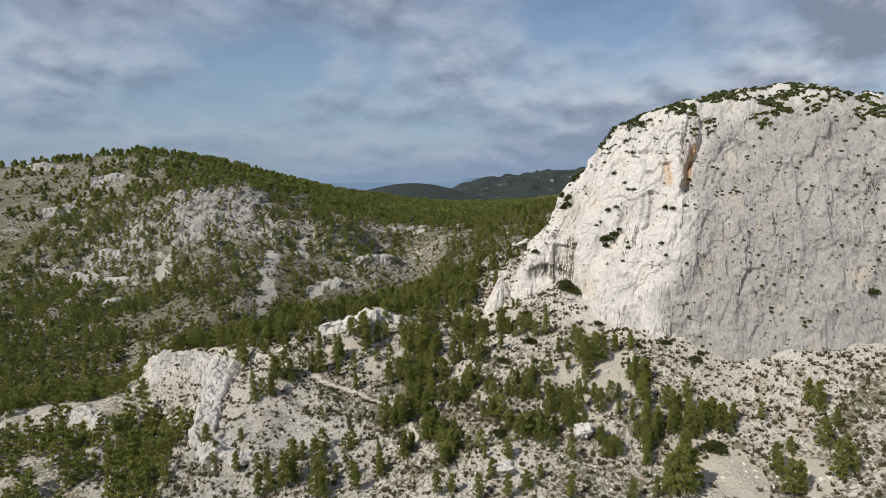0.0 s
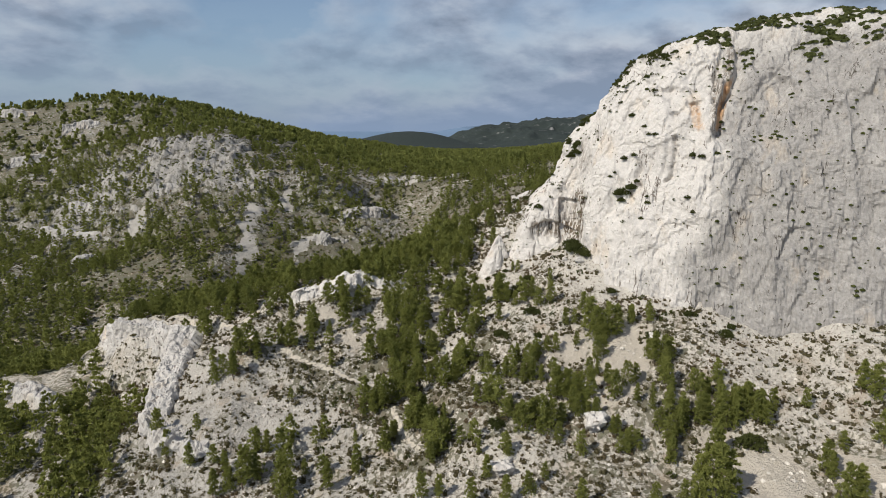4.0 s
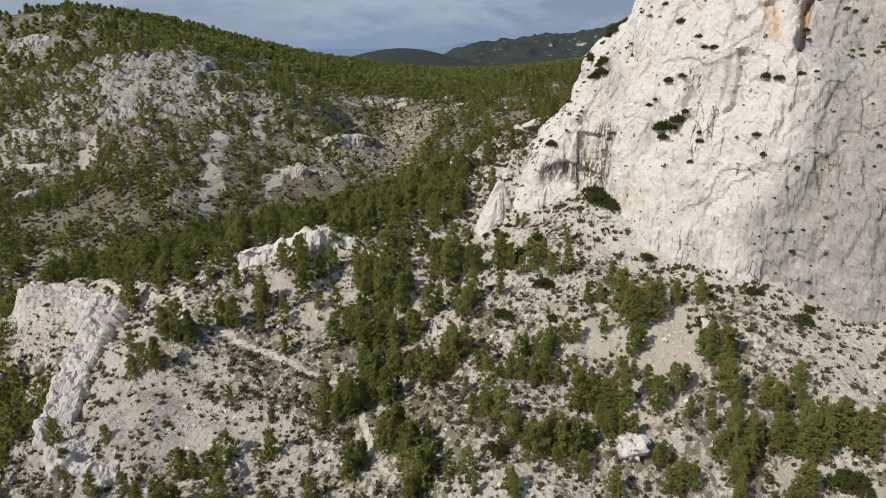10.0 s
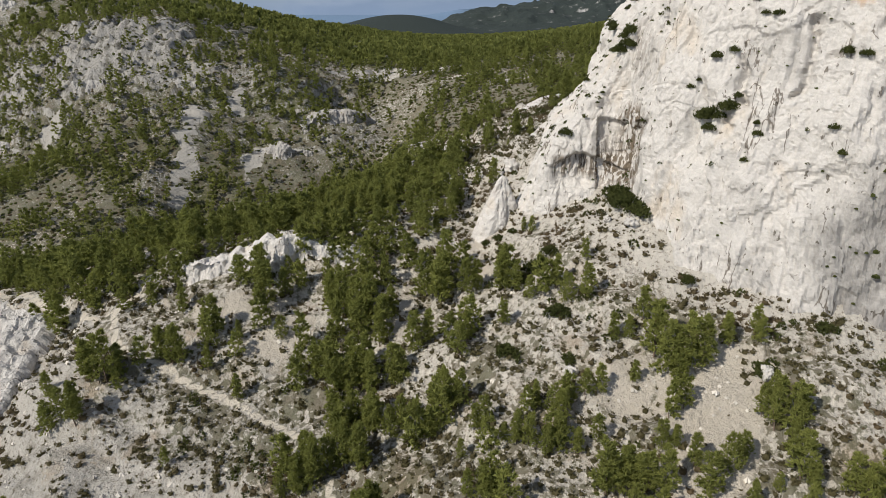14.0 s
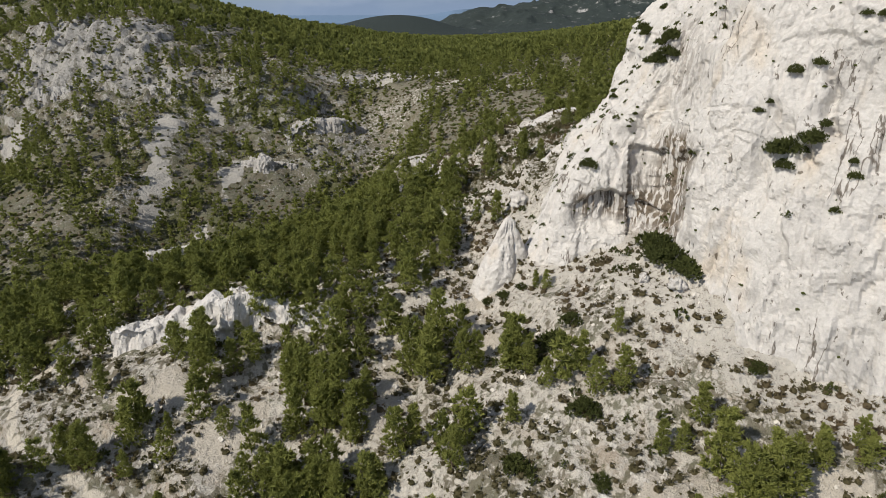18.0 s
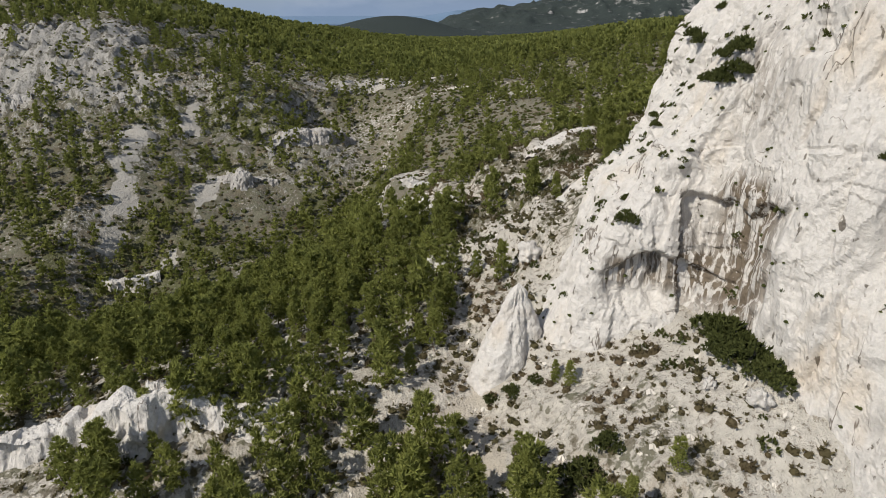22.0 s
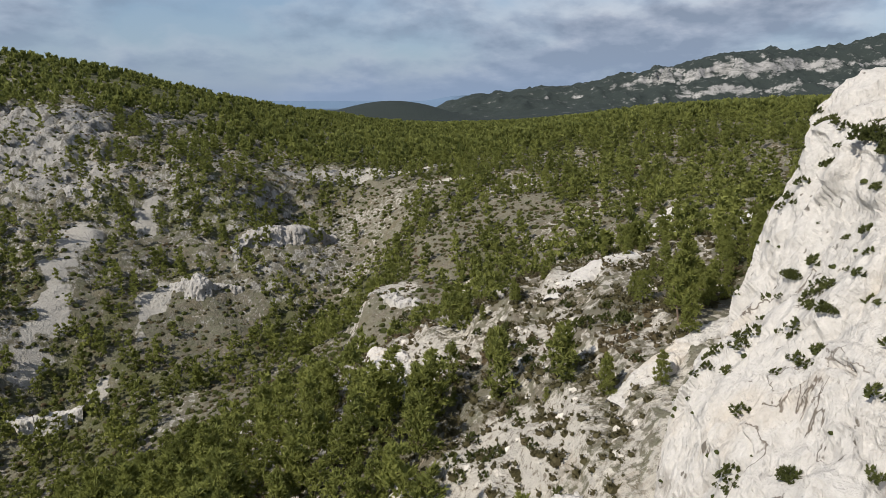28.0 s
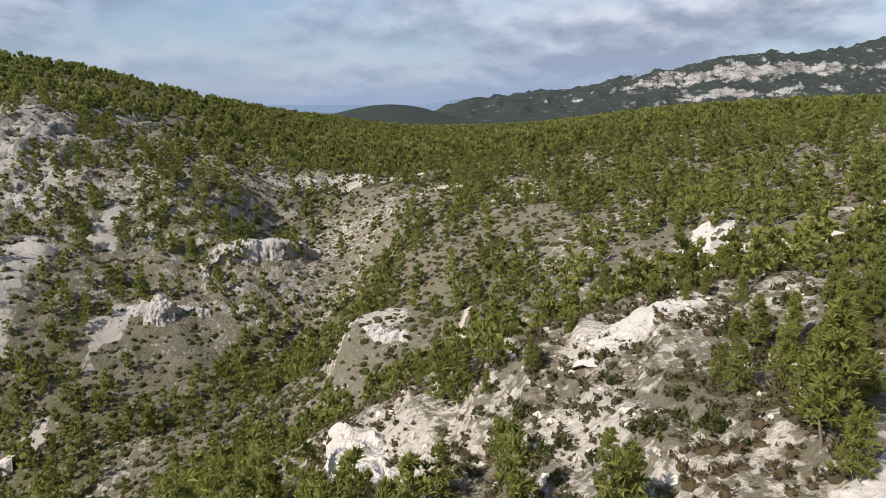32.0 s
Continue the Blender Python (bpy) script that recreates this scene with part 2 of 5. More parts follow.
def make_ground():
    m, tree, bsdf, at = material("stony_ground", 0.95, 0.15)
    flat = mapped(tree, at, (1, 1, 0.7))
    patch = noise_node(tree, flat, 0.13, 5, 0.62, 0.5)
    fine = noise_node(tree, flat, 0.95, 6, 0.68, 0.4)
    spots = noise_node(tree, mapped(tree, flat, move=(13, 4, 7)), 0.95, 5, 0.62, 0.3)
    grit = noise_node(tree, flat, 4.5, 4, 0.7)
    rubble = noise_node(tree, mapped(tree, flat, move=(3, 9, 1)), 1.4, 6, 0.7, 0.25)
    joint = ramp_node(tree, rubble, (0.38, (0.34, 0.30, 0.25)), (0.46, (1, 1, 1)))
    crevice = noise_node(tree, mapped(tree, flat, (1, 0.6, 1), (17, 3, 5)), 0.30, 7, 0.66, 0.5)
    crevice = ramp_node(tree, crevice, (0.42, (0.20, 0.20, 0.16)), (0.50, (1, 1, 1)))
    rock = mix_node(tree, ramp_node(tree, fine, (0.32, (0, 0, 0)), (0.66, (1, 1, 1))), (0.41, 0.382, 0.336), (0.69, 0.643, 0.567))
    rock = mix_node(tree, attribute(tree, "weathered"), rock, mix_node(tree, fine, (0.15, 0.148, 0.14), (0.48, 0.47, 0.445)))
    rock = mix_node(tree, 0.6, rock, mix_node(tree, attribute(tree, "weathered"), joint, crevice), "MULTIPLY")
    soil = mix_node(tree, ramp_node(tree, grit, (0.3, (0, 0, 0)), (0.7, (1, 1, 1))), (0.30, 0.245, 0.185), (0.52, 0.455, 0.37))
    colour = mix_node(tree, ramp_node(tree, noise_node(tree, mapped(tree, flat, move=(31, 7, 2)), 0.12, 6, 0.7, 0.6), (0.52, (0, 0, 0)), (0.66, (1, 1, 1))), rock, soil)
    # low heath between the stones
    heath = mix_node(tree, ramp_node(tree, noise_node(tree, mapped(tree, flat, move=(5, 50, 0)), 0.33, 4, 0.65), (0.35, (0, 0, 0)), (0.65, (1, 1, 1))), (0.132, 0.108, 0.066), (0.094, 0.100, 0.042))
    heath = mix_node(tree, 0.6, heath, ramp_node(tree, grit, (0.3, (0.55, 0.55, 0.55)), (0.7, (1.2, 1.2, 1.2))), "MULTIPLY")
    amount = math_node(tree, "ADD", math_node(tree, "MULTIPLY", patch, 0.42), math_node(tree, "ADD", math_node(tree, "MULTIPLY", spots, 0.88), attribute(tree, "heath")))
    colour = mix_node(tree, ramp_node(tree, amount, (0.64, (0, 0, 0)), (0.71, (0.76, 0.76, 0.76))), colour, heath)
    forest = mix_node(tree, fine, (0.060, 0.068, 0.028), (0.140, 0.140, 0.060))
    wood_mask = math_node(tree, "ADD", attribute(tree, "wood"), math_node(tree, "MULTIPLY", math_node(tree, "SUBTRACT", spots, 0.5), 0.9))
    colour = mix_node(tree, ramp_node(tree, wood_mask, (0.44, (0, 0, 0)), (0.62, (0.8, 0.8, 0.8))), colour, forest)
    gravel = mix_node(tree, ramp_node(tree, grit, (0.3, (0, 0, 0)), (0.75, (1, 1, 1))), (0.46, 0.415, 0.35), (0.62, 0.56, 0.475))
    gravel = mix_node(tree, attribute(tree, "weathered"), gravel, mix_node(tree, fine, (0.29, 0.283, 0.265), (0.43, 0.418, 0.392)))
    scree_mask = math_node(tree, "ADD", attribute(tree, "scree"), math_node(tree, "MULTIPLY", math_node(tree, "SUBTRACT", fine, 0.5), 0.55))
    colour = mix_node(tree, ramp_node(tree, scree_mask, (0.42, (0, 0, 0)), (0.56, (1, 1, 1))), colour, gravel)
    slab = mix_node(tree, 0.85, mix_node(tree, fine, (0.47, 0.44, 0.39), (0.70, 0.655, 0.58)), joint, "MULTIPLY")
    slab = mix_node(tree, attribute(tree, "weathered"), slab, mix_node(tree, 1.0, mix_node(tree, fine, (0.17, 0.166, 0.158), (0.45, 0.438, 0.412)), crevice, "MULTIPLY"))
    slab_mask = math_node(tree, "ADD", attribute(tree, "slab"), math_node(tree, "MULTIPLY", math_node(tree, "SUBTRACT", spots, 0.5), 1.1))
    colour = mix_node(tree, ramp_node(tree, slab_mask, (0.42, (0, 0, 0)), (0.54, (1, 1, 1))), colour, slab)
    trodden = mix_node(tree, grit, (0.58, 0.52, 0.43), (0.70, 0.645, 0.55))
    path_mask = math_node(tree, "ADD", attribute(tree, "path"), math_node(tree, "MULTIPLY", math_node(tree, "SUBTRACT", fine, 0.5), 0.2))
    colour = mix_node(tree, ramp_node(tree, path_mask, (0.45, (0, 0, 0)), (0.6, (1, 1, 1))), colour, trodden)
    bands = noise_node(tree, mapped(tree, at, (0.022, 0.022, 0.06)), 1.0, 9, 0.74, 0.4)
    # dark slope tone: woods, plus the cloud shadow painted onto the round far hill
    far = mix_node(tree, ramp_node(tree, math_node(tree, "ADD", bands, attribute(tree, "bare")), (0.48, (0, 0, 0)), (0.66, (1, 1, 1))), (0.036, 0.046, 0.043), (0.38, 0.37, 0.36))
    colour = mix_node(tree, attribute(tree, "mountain"), colour, far)
    # far plain tinted blue: sea, with the distance haze put into its colour
    colour = mix_node(tree, attribute(tree, "hazy_sea"), colour, (0.16, 0.24, 0.35))
    tree.links.new(colour, bsdf.inputs["Base Color"])
    relief(tree, bsdf, math_node(tree, "ADD", math_node(tree, "ADD", fine, math_node(tree, "MULTIPLY", spots, 0.8)), math_node(tree, "MULTIPLY", grit, 0.25)), 1.0, 0.8)
    return m


GROUND = make_ground()


def make_leaf(name, dark, light, dry=None):
    m, tree, bsdf, at = material(name, 0.75, 0.2)
    island = tree.nodes.new("ShaderNodeNewGeometry").outputs["Random Per Island"]
    whole = tree.nodes.new("ShaderNodeObjectInfo").outputs["Random"]
    tone = math_node(tree, "ADD", math_node(tree, "MULTIPLY", island, 0.5), math_node(tree, "ADD", math_node(tree, "MULTIPLY", whole, 0.25), math_node(tree, "MULTIPLY", attribute(tree, "tone"), 0.45)), True)
    colour = mix_node(tree, tone, dark, light)
    if dry:
        colour = mix_node(tree, ramp_node(tree, noise_node(tree, at, 0.09, 3, 0.5), (0.5, (0, 0, 0)), (0.68, (0.7, 0.7, 0.7))), colour, dry)
    tree.links.new(colour, bsdf.inputs["Base Color"])
    # light comes through the thin leaves
    through_leaf = tree.nodes.new("ShaderNodeBsdfTranslucent")
    tree.links.new(colour, through_leaf.inputs["Color"])
    both_sides = tree.nodes.new("ShaderNodeMixShader")
    both_sides.inputs[0].default_value = 0.5
    tree.links.new(bsdf.outputs[0], both_sides.inputs[1])
    tree.links.new(through_leaf.outputs[0], both_sides.inputs[2])
    tree.links.new(both_sides.outputs[0], tree.nodes["Material Output"].inputs[0])
    return m


PINE_NEEDLES = make_leaf("pine_needles", (0.086, 0.103, 0.028), (0.325, 0.345, 0.098))
HEATH_LEAVES = make_leaf("heath_leaves", (0.085, 0.080, 0.036), (0.175, 0.150, 0.080), (0.19, 0.135, 0.085))
BROAD_LEAVES = make_leaf("broad_leaves", (0.045, 0.058, 0.018), (0.130, 0.144, 0.045))
BARK, _tree, _bsdf, _at = material("pine_bark", 0.9)
_tree.links.new(mix_node(_tree, noise_node(_tree, mapped(_tree, _at, (6, 6, 1.5)), 1.0, 4), (0.10, 0.07, 0.05), (0.26, 0.20, 0.16)), _bsdf.inputs["Base Color"])
STONE_MAT, _tree, _bsdf, _at = material("loose_stone", 0.95, 0.15)
_tree.links.new(mix_node(_tree, attribute(_tree, "tone"), (0.36, 0.335, 0.30), (0.70, 0.655, 0.59)), _bsdf.inputs["Base Color"])


# ---- lie of the land ----
def lattice(ix, iy, iz, seed):
    h = (ix * 374761393 + iy * 668265263 + iz * 2147483647 + seed * 974634777) & 0xFFFFFFFF
    h = ((h ^ (h >> 13)) * 1274126177) & 0xFFFFFFFF
    return ((h ^ (h >> 16)) & 0xFFFF) / 32767.5 - 1.0


def value_noise(x, y, z, seed=0):
    """Smooth noise between -1 and 1 at unit scale."""
    x, y, z = np.broadcast_arrays(x, y, z)
    ix, iy, iz = (np.floor(a).astype(np.int64) for a in (x, y, z))
    fx, fy, fz = x - ix, y - iy, z - iz
    fx, fy, fz = (a * a * a * (a * (a * 6 - 15) + 10) for a in (fx, fy, fz))
    out = 0.0
    for dx, wx in ((0, 1 - fx), (1, fx)):
        for dy, wy in ((0, 1 - fy), (1, fy)):
            for dz, wz in ((0, 1 - fz), (1, fz)):
                out = out + wx * wy * wz * lattice(ix + dx, iy + dy, iz + dz, seed)
    return out


def fbm(x, y, z=0.0, octaves=4, seed=0):
    out, size, gain = 0.0, 1.0, 1.0
    for n in range(octaves):
        out = out + gain * value_noise(x * size, y * size, np.asarray(z) * size, seed + n)
        size, gain = size * 2.07, gain * 0.5
    return out


def ridged(x, y, z=0.0, octaves=4, seed=0):
    """Noise with sharp crests, 0 to about 1."""
    out, size, gain = 0.0, 1.0, 0.5
    for n in range(octaves):
        out = out + gain * (1 - np.abs(value_noise(x * size, y * size, np.asarray(z) * size, seed + n))) ** 2
        size, gain = size * 2.11, gain * 0.5
    return out


def smooth(a, b, v):
    t = np.clip((v - a) / (b - a), 0, 1)
    return t * t * (3 - 2 * t)


def spline(knots, values, at):
    """A curve through the values that does not overshoot; values may be a table, a row a knot."""
    k, v = np.asarray(knots, float), np.asarray(values, float)
    flat = v.reshape(len(k), -1)
    d = np.diff(flat, axis=0) / np.diff(k)[:, None]
    m = np.zeros_like(flat)
    p, q = d[:-1], d[1:]
    m[1:-1] = np.where(p * q > 0, 2 * p * q / np.where(p + q == 0, 1, p + q), 0)
    m[0], m[-1] = d[0], d[-1]
    at = np.clip(np.asarray(at, float), k[0], k[-1])
    i = np.clip(np.searchsorted(k, at, side="right") - 1, 0, len(k) - 2)
    h = (k[i + 1] - k[i])[:, None]
    t = ((at - k[i]) / (k[i + 1] - k[i]))[:, None]
    out = (flat[i] * (1 + 2 * t) + h * t * m[i]) * (1 - t) ** 2 + (flat[i + 1] * (3 - 2 * t) + h * (t - 1) * m[i + 1]) * t * t
    return out.reshape((len(at),) + v.shape[1:])


# Sections across the valley, from south to north: the way east and the height, in metres.
SECTIONS_SOUTH = {
    -900: ((-900, -60), (0, -60), (900, -60)),
    -300: ((-400, -60), (-100, -60), (0, -50), (200, -40), (400, -20)),
    -85: ((-220, -52), (-112, -48), (-85, -43), (-33, -35), (0, -27), (33, -25), (60, -21), (100, -8), (170, 0)),
    -60: ((-220, -48), (-115, -44), (-86, -37), (-60, -29), (-33, -28), (-21, -23.5), (0, -17), (34, -12.5), (65, -8), (96, 1), (170, 6)),
    -45: ((-220, -46), (-112, -40), (-88, -31), (-62, -23), (-30, -21.8), (0, -12.5), (23, -6.5), (50, -2.5), (66, -2), (100, 6), (170, 10)),
    -30: ((-220, -46), (-110, -37), (-95, -33), (-82, -20), (-69, -16), (-30, -14.5), (-12, -11), (0, -7.5), (23, 0.3), (33, 3), (60, 8), (170, 20)),
    -15: ((-220, -46), (-141, -38), (-108, -34.5), (-97, -30), (-86, -19), (-70, -12.5), (-40, -7.5), (-12, -7.6), (2, -3), (19, 5), (30, 9), (60, 14)),
}
SECTIONS_MIDDLE = {
    0: ((-230, -44), (-150, -37), (-122, -31), (-110, -18), (-100, -15), (-73, -7), (-60, -4.5), (-38, -1.5), (-10, 1.2), (0, 0.3), (10, 5), (22, 11), (60, 18)),
    20: ((-230, -46), (-150, -40), (-136, -33), (-123, -22), (-100, -17), (-73, -11), (-38, -4), (-14, 0.8), (0, 6), (8, 10), (17, 16), (30, 22), (60, 26)),
    45: ((-230, -48), (-150, -50), (-110, -42), (-73, -25), (-38, -9), (-14, 1), (4, 9), (15, 15.5), (26, 21), (44, 24), (90, 30)),
    70: ((-230, -48), (-150, -54), (-118, -56), (-80, -38), (-34, -9.8), (-12, 1.7), (7, 11.6), (23, 17), (44, 23), (90, 28), (160, 32)),
    113: ((-230, -44), (-150, -42), (-118, -54.5), (-80, -48), (-36, -28), (-10, -15), (10, -4), (47, 10), (66, 20), (110, 26), (180, 32)),
    146: ((-230, -38), (-180, -30), (-140, -30), (-115, -46), (-86, -41), (-55, -38), (-28, -20), (-19, -9), (-6, -9), (8, -5), (50, 11), (90, 20), (180, 32)),
}
SECTIONS_NORTH = {
    180: ((-270, -32), (-220, -34), (-169, -12), (-133, -15), (-100, -26), (-70, -33), (-50, -36), (-25, -24), (-5, -5), (20, 3), (70, 14), (180, 34)),
    215: ((-270, -25), (-215, -5), (-170, 3), (-133, -1), (-100, -10), (-84, -12), (-57, -12), (-36, -20), (-12, -4), (20, 6), (70, 15), (180, 35)),
    250: ((-340, -5), (-270, 5), (-205, 30), (-165, 26), (-138, 19), (-85, 9), (-66, -9), (-46, -11), (-20, 2), (3, 8.5), (33, 11), (110, 24), (180, 35)),
    300: ((-340, 12), (-270, 32), (-205, 42), (-180, 41), (-140, 27), (-85, 14), (-22, 10), (57, 21), (108, 29), (180, 36), (300, 40)),
    450: ((-600, 47), (-440, 61), (-334, 73), (-237, 56.5), (-141, 27), (-60, 13), (0, 10), (60, 17), (180, 33), (400, 41)),
    700: ((-900, 40), (-440, 46), (-260, 40), (-141, 24), (-60, 12), (0, 8), (100, 13), (300, 32), (700, 42)),
    1100: ((-1200, 10), (-300, 0), (-100, -6), (100, -2), (400, 20), (900, 36)),
    1600: ((-1600, -20), (-300, -40), (0, -40), (500, -10), (1200, 20)),
    2400: ((-2400, -20), (-300, -30), (0, -30), (600, 0), (2400, 30)),
    4700: ((-4700, 15), (0, 18), (4700, 25)),
}
SECTIONS = {**SECTIONS_SOUTH, **SECTIONS_MIDDLE, **SECTIONS_NORTH}


def bump(x, y, cx, cy, rx, ry, h, turn=0.0):
    c, s = math.cos(turn), math.sin(turn)
    u, v = (c * (x - cx) + s * (y - cy)) / rx, (c * (y - cy) - s * (x - cx)) / ry
    return h * np.exp(-(u * u + v * v))


def base_height(x, y):
    """The smooth land at every pair of x and y (flat arrays)."""
    ys = np.array(sorted(SECTIONS), float)
    table = np.stack([spline([p[0] for p in SECTIONS[k]], [p[1] for p in SECTIONS[k]], x) for k in ys])
    y = np.clip(y, ys[0], ys[-1])
    i = np.clip(np.searchsorted(ys, y, side="right") - 1, 0, len(ys) - 2)
    t = (y - ys[i]) / (ys[i + 1] - ys[i])
    n = np.arange(len(x))
    d = np.diff(table, axis=0) / np.diff(ys)[:, None]
    m = np.zeros_like(table)
    p, q = d[:-1], d[1:]
    m[1:-1] = np.where(p * q > 0, 2 * p * q / np.where(p + q == 0, 1, p + q), 0)
    h = ys[i + 1] - ys[i]
    z = (table[i, n] * (1 + 2 * t) + h * t * m[i, n]) * (1 - t) ** 2 + (table[i + 1, n] * (3 - 2 * t) + h * (t - 1) * m[i + 1, n]) * t * t
    # the round wooded hill and the mountain chain in the distance
    z = z + bump(x, y, -175, 2050, 190, 170, 57) + bump(x, y, -20, 2080, 130, 120, 20) + bump(x, y, -520, 2150, 500, 260, 12)
    far = 60 + 16 * fbm(x / 200, y / 300, 0, 3, 37)
    z = z + far * smooth(3700, 4200, y) * (1 - smooth(4250, 4600, y)) * smooth(-200, 300, x) * (1 - smooth(1500, 2000, x))
    return z


def mountain_height(x, y):
    """The chain beyond the plateau: slopes below, a broken cliff, a rough crest."""
    crest = spline((-400, -60, 60, 260, 450, 700, 900, 1170, 1420, 1500, 1560, 1950, 2600, 4600),
                   (-30, 10, 62, 84, 84, 108, 150, 208, 238, 248, 232, 282, 310, 250), x)
    u = smooth(2150, 3020, y + 60 * fbm(x / 160, y / 160, 0, 4, 33))
    cliffy = np.clip(0.35 + bump(x, y, 1000, 2900, 330, 900, 0.75) + 0.3 * fbm(x / 300, y / 300, 0, 2, 34), 0, 1)
    level = u + cliffy * (0.30 * smooth(0.60, 0.66, u) * (1 - smooth(0.66, 1.0, u)) + 0.10 * smooth(0.30, 0.34, u) * (1 - smooth(0.34, 0.6, u)))
    rough = 16 * fbm(x / 150, y / 150, 0, 4, 31) + 44 * (ridged(x / 95, y / 150, 0, 5, 32) - 0.55)
    fall = 1 - smooth(3050, 3700, y)
    return base_height(x, y) - 6 + (crest * level + rough * smooth(0, 130, crest) * smooth(0.02, 0.35, u)) * fall * smooth(-300, 150, x)


def steps(v, size, sharp):
    """v in treads and risers of that size."""
    t = v / size
    f = t - np.floor(t)
    return size * (np.floor(t) + smooth(0.5 - sharp, 0.5 + sharp, f))


SCREES = (
    (-134, 203, 6.5, 10, 0.35), (-131, 186, 4.0, 10, 0.1), (-127, 170, 3.2, 9, 0.0), (-125, 154, 4.2, 7, -0.2), (-101, 184, 3.6, 11, 0.15), (-117, 223, 3.4, 7, 0.1), (-207, 205, 5, 9, 0.3), (-104, 150, 3, 4, 0.2),
    (-13, -20, 2.6, 9, 0.05), (-47, -20, 10, 3.2, 0.15), (21, -47.5, 5.5, 5, 0.2), (32, -53, 5, 10, -0.35), (45, -76, 3.5, 4, 0.1),
    (53, -86, 7, 8, 0.3), (69, -88, 4.5, 9, 0.2), (34, -55, 3.5, 7, -0.5), (0, -9, 3, 5, 0.1), (-35, -27, 2.5, 5, -0.4),
)


def scree_at(x, y):
    out = np.zeros(np.shape(x))
    x, y = x + 3.2 * fbm(x / 8, y / 8, 0, 3, 96), y + 3.2 * fbm(x / 8, y / 8, 4, 3, 97)
    for cx, cy, rx, ry, turn in SCREES:
        out = np.maximum(out, np.minimum(1, 1.6 * bump(x, y, cx, cy, rx, ry, 1.0, turn)))
    return out


def rockiness(x, y):
    """How craggy the ground is, 0 to 1."""
    hill = smooth(-20, -90, x) * smooth(150, 220, y) * (1 - smooth(330, 420, y))
    crag = bump(x, y, -190, 255, 60, 45, 1.0) + bump(x, y, -250, 215, 60, 60, 0.6) + bump(x, y, -100, -20, 35, 45, 0.8) + bump(x, y, -60, 225, 25, 25, 0.6)
    crag = crag + bump(x, y, -290, 230, 90, 90, 0.7) + bump(x, y, -360, 330, 120, 90, 0.8)
    front = 0.35 * smooth(-100, -60, y) * (1 - smooth(-10, 20, y))
    mid = bump(x, y, 5, 65, 30, 25, 0.7) + bump(x, y, 55, 130, 25, 25, 0.6) + bump(x, y, 5, 25, 14, 16, 0.6)
    return np.clip(0.25 + 0.5 * hill + crag + front + mid, 0, 1)


def height(x, y):
    """The land with its ledges and hummocks."""
    x, y = np.asarray(x, float), np.asarray(y, float)
    z = base_height(x, y)
    near = 1 - smooth(700, 1500, y)
    r = rockiness(x, y) * near
    ledge = z + 2.5 * fbm(x / 22, y / 22, 0, 3, 5)
    z = z + r * 0.75 * (steps(ledge, 3.6, 0.16) - ledge)
    z = z + near * (0.5 + 1.5 * r) * fbm(x / 17, y / 17, 0, 3, 11) + near * (0.12 + 0.55 * r) * (ridged(x / 5.5, y / 5.5, 0, 3, 17) - 0.5)
    hill = smooth(-15, -70, x) * smooth(150, 205, y) * (1 - smooth(330, 430, y)) * (1 - 0.9 * scree_at(x, y))
    z = z + hill * (1.9 * (ridged(x / 8, y / 8, 0, 4, 27) - 0.5) + 0.8 * steps(fbm(x / 9, y / 9, 0, 3, 28), 0.45, 0.15))
    crag = np.clip(bump(x, y, -190, 252, 58, 44, 1.0) + bump(x, y, -275, 225, 65, 65, 0.6) + bump(x, y, -350, 330, 110, 80, 0.6), 0, 1)
    z = z + crag * (8.0 * (ridged(x / 11, y / 26, 0, 5, 23) - 0.55) + 2.6 * (ridged(x / 4.5, y / 7, 0, 3, 24) - 0.5))
    return z

# ---- mesh helpers ----
def mesh_of(name, verts, faces, smooth_shade=False, **layers):
    """A mesh from arrays of corners and of equal-sized faces; layers are one number a corner."""
    me = bpy.data.meshes.new(name)
    verts, faces = np.ascontiguousarray(verts, np.float32), np.ascontiguousarray(faces, np.int32)
    me.vertices.add(len(verts))
    me.vertices.foreach_set("co", verts.ravel())
    me.loops.add(faces.size)
    me.loops.foreach_set("vertex_index", faces.ravel())
    me.polygons.add(len(faces))
    me.polygons.foreach_set("loop_start", np.arange(0, faces.size, faces.shape[1], dtype=np.int32))
    me.polygons.foreach_set("use_smooth", np.full(len(faces), smooth_shade))
    for key, value in layers.items():
        value = np.ascontiguousarray(value, np.float32)
        kind, field = ("FLOAT_VECTOR", "vector") if value.ndim == 2 else ("FLOAT", "value")
        me.attributes.new(key, kind, "POINT").data.foreach_set(field, value.ravel())
    me.update(calc_edges=True)
    me.validate()
    return me


def grid_faces(rows, columns):
    i = (np.arange(rows - 1)[:, None] * columns + np.arange(columns - 1)[None]).ravel()
    return np.stack([i, i + 1, i + columns + 1, i + columns], 1)


def thing(name, me, mat, **tags):
    ob = new(name, me)
    me.materials.append(mat)
    return tagged(ob, **tags)


def part(name, me, mat, parent, label=""):
    ob = new(name, me)
    if not me.materials:
        me.materials.append(mat)
    ob.parent = parent
    return tagged(ob, label=label)


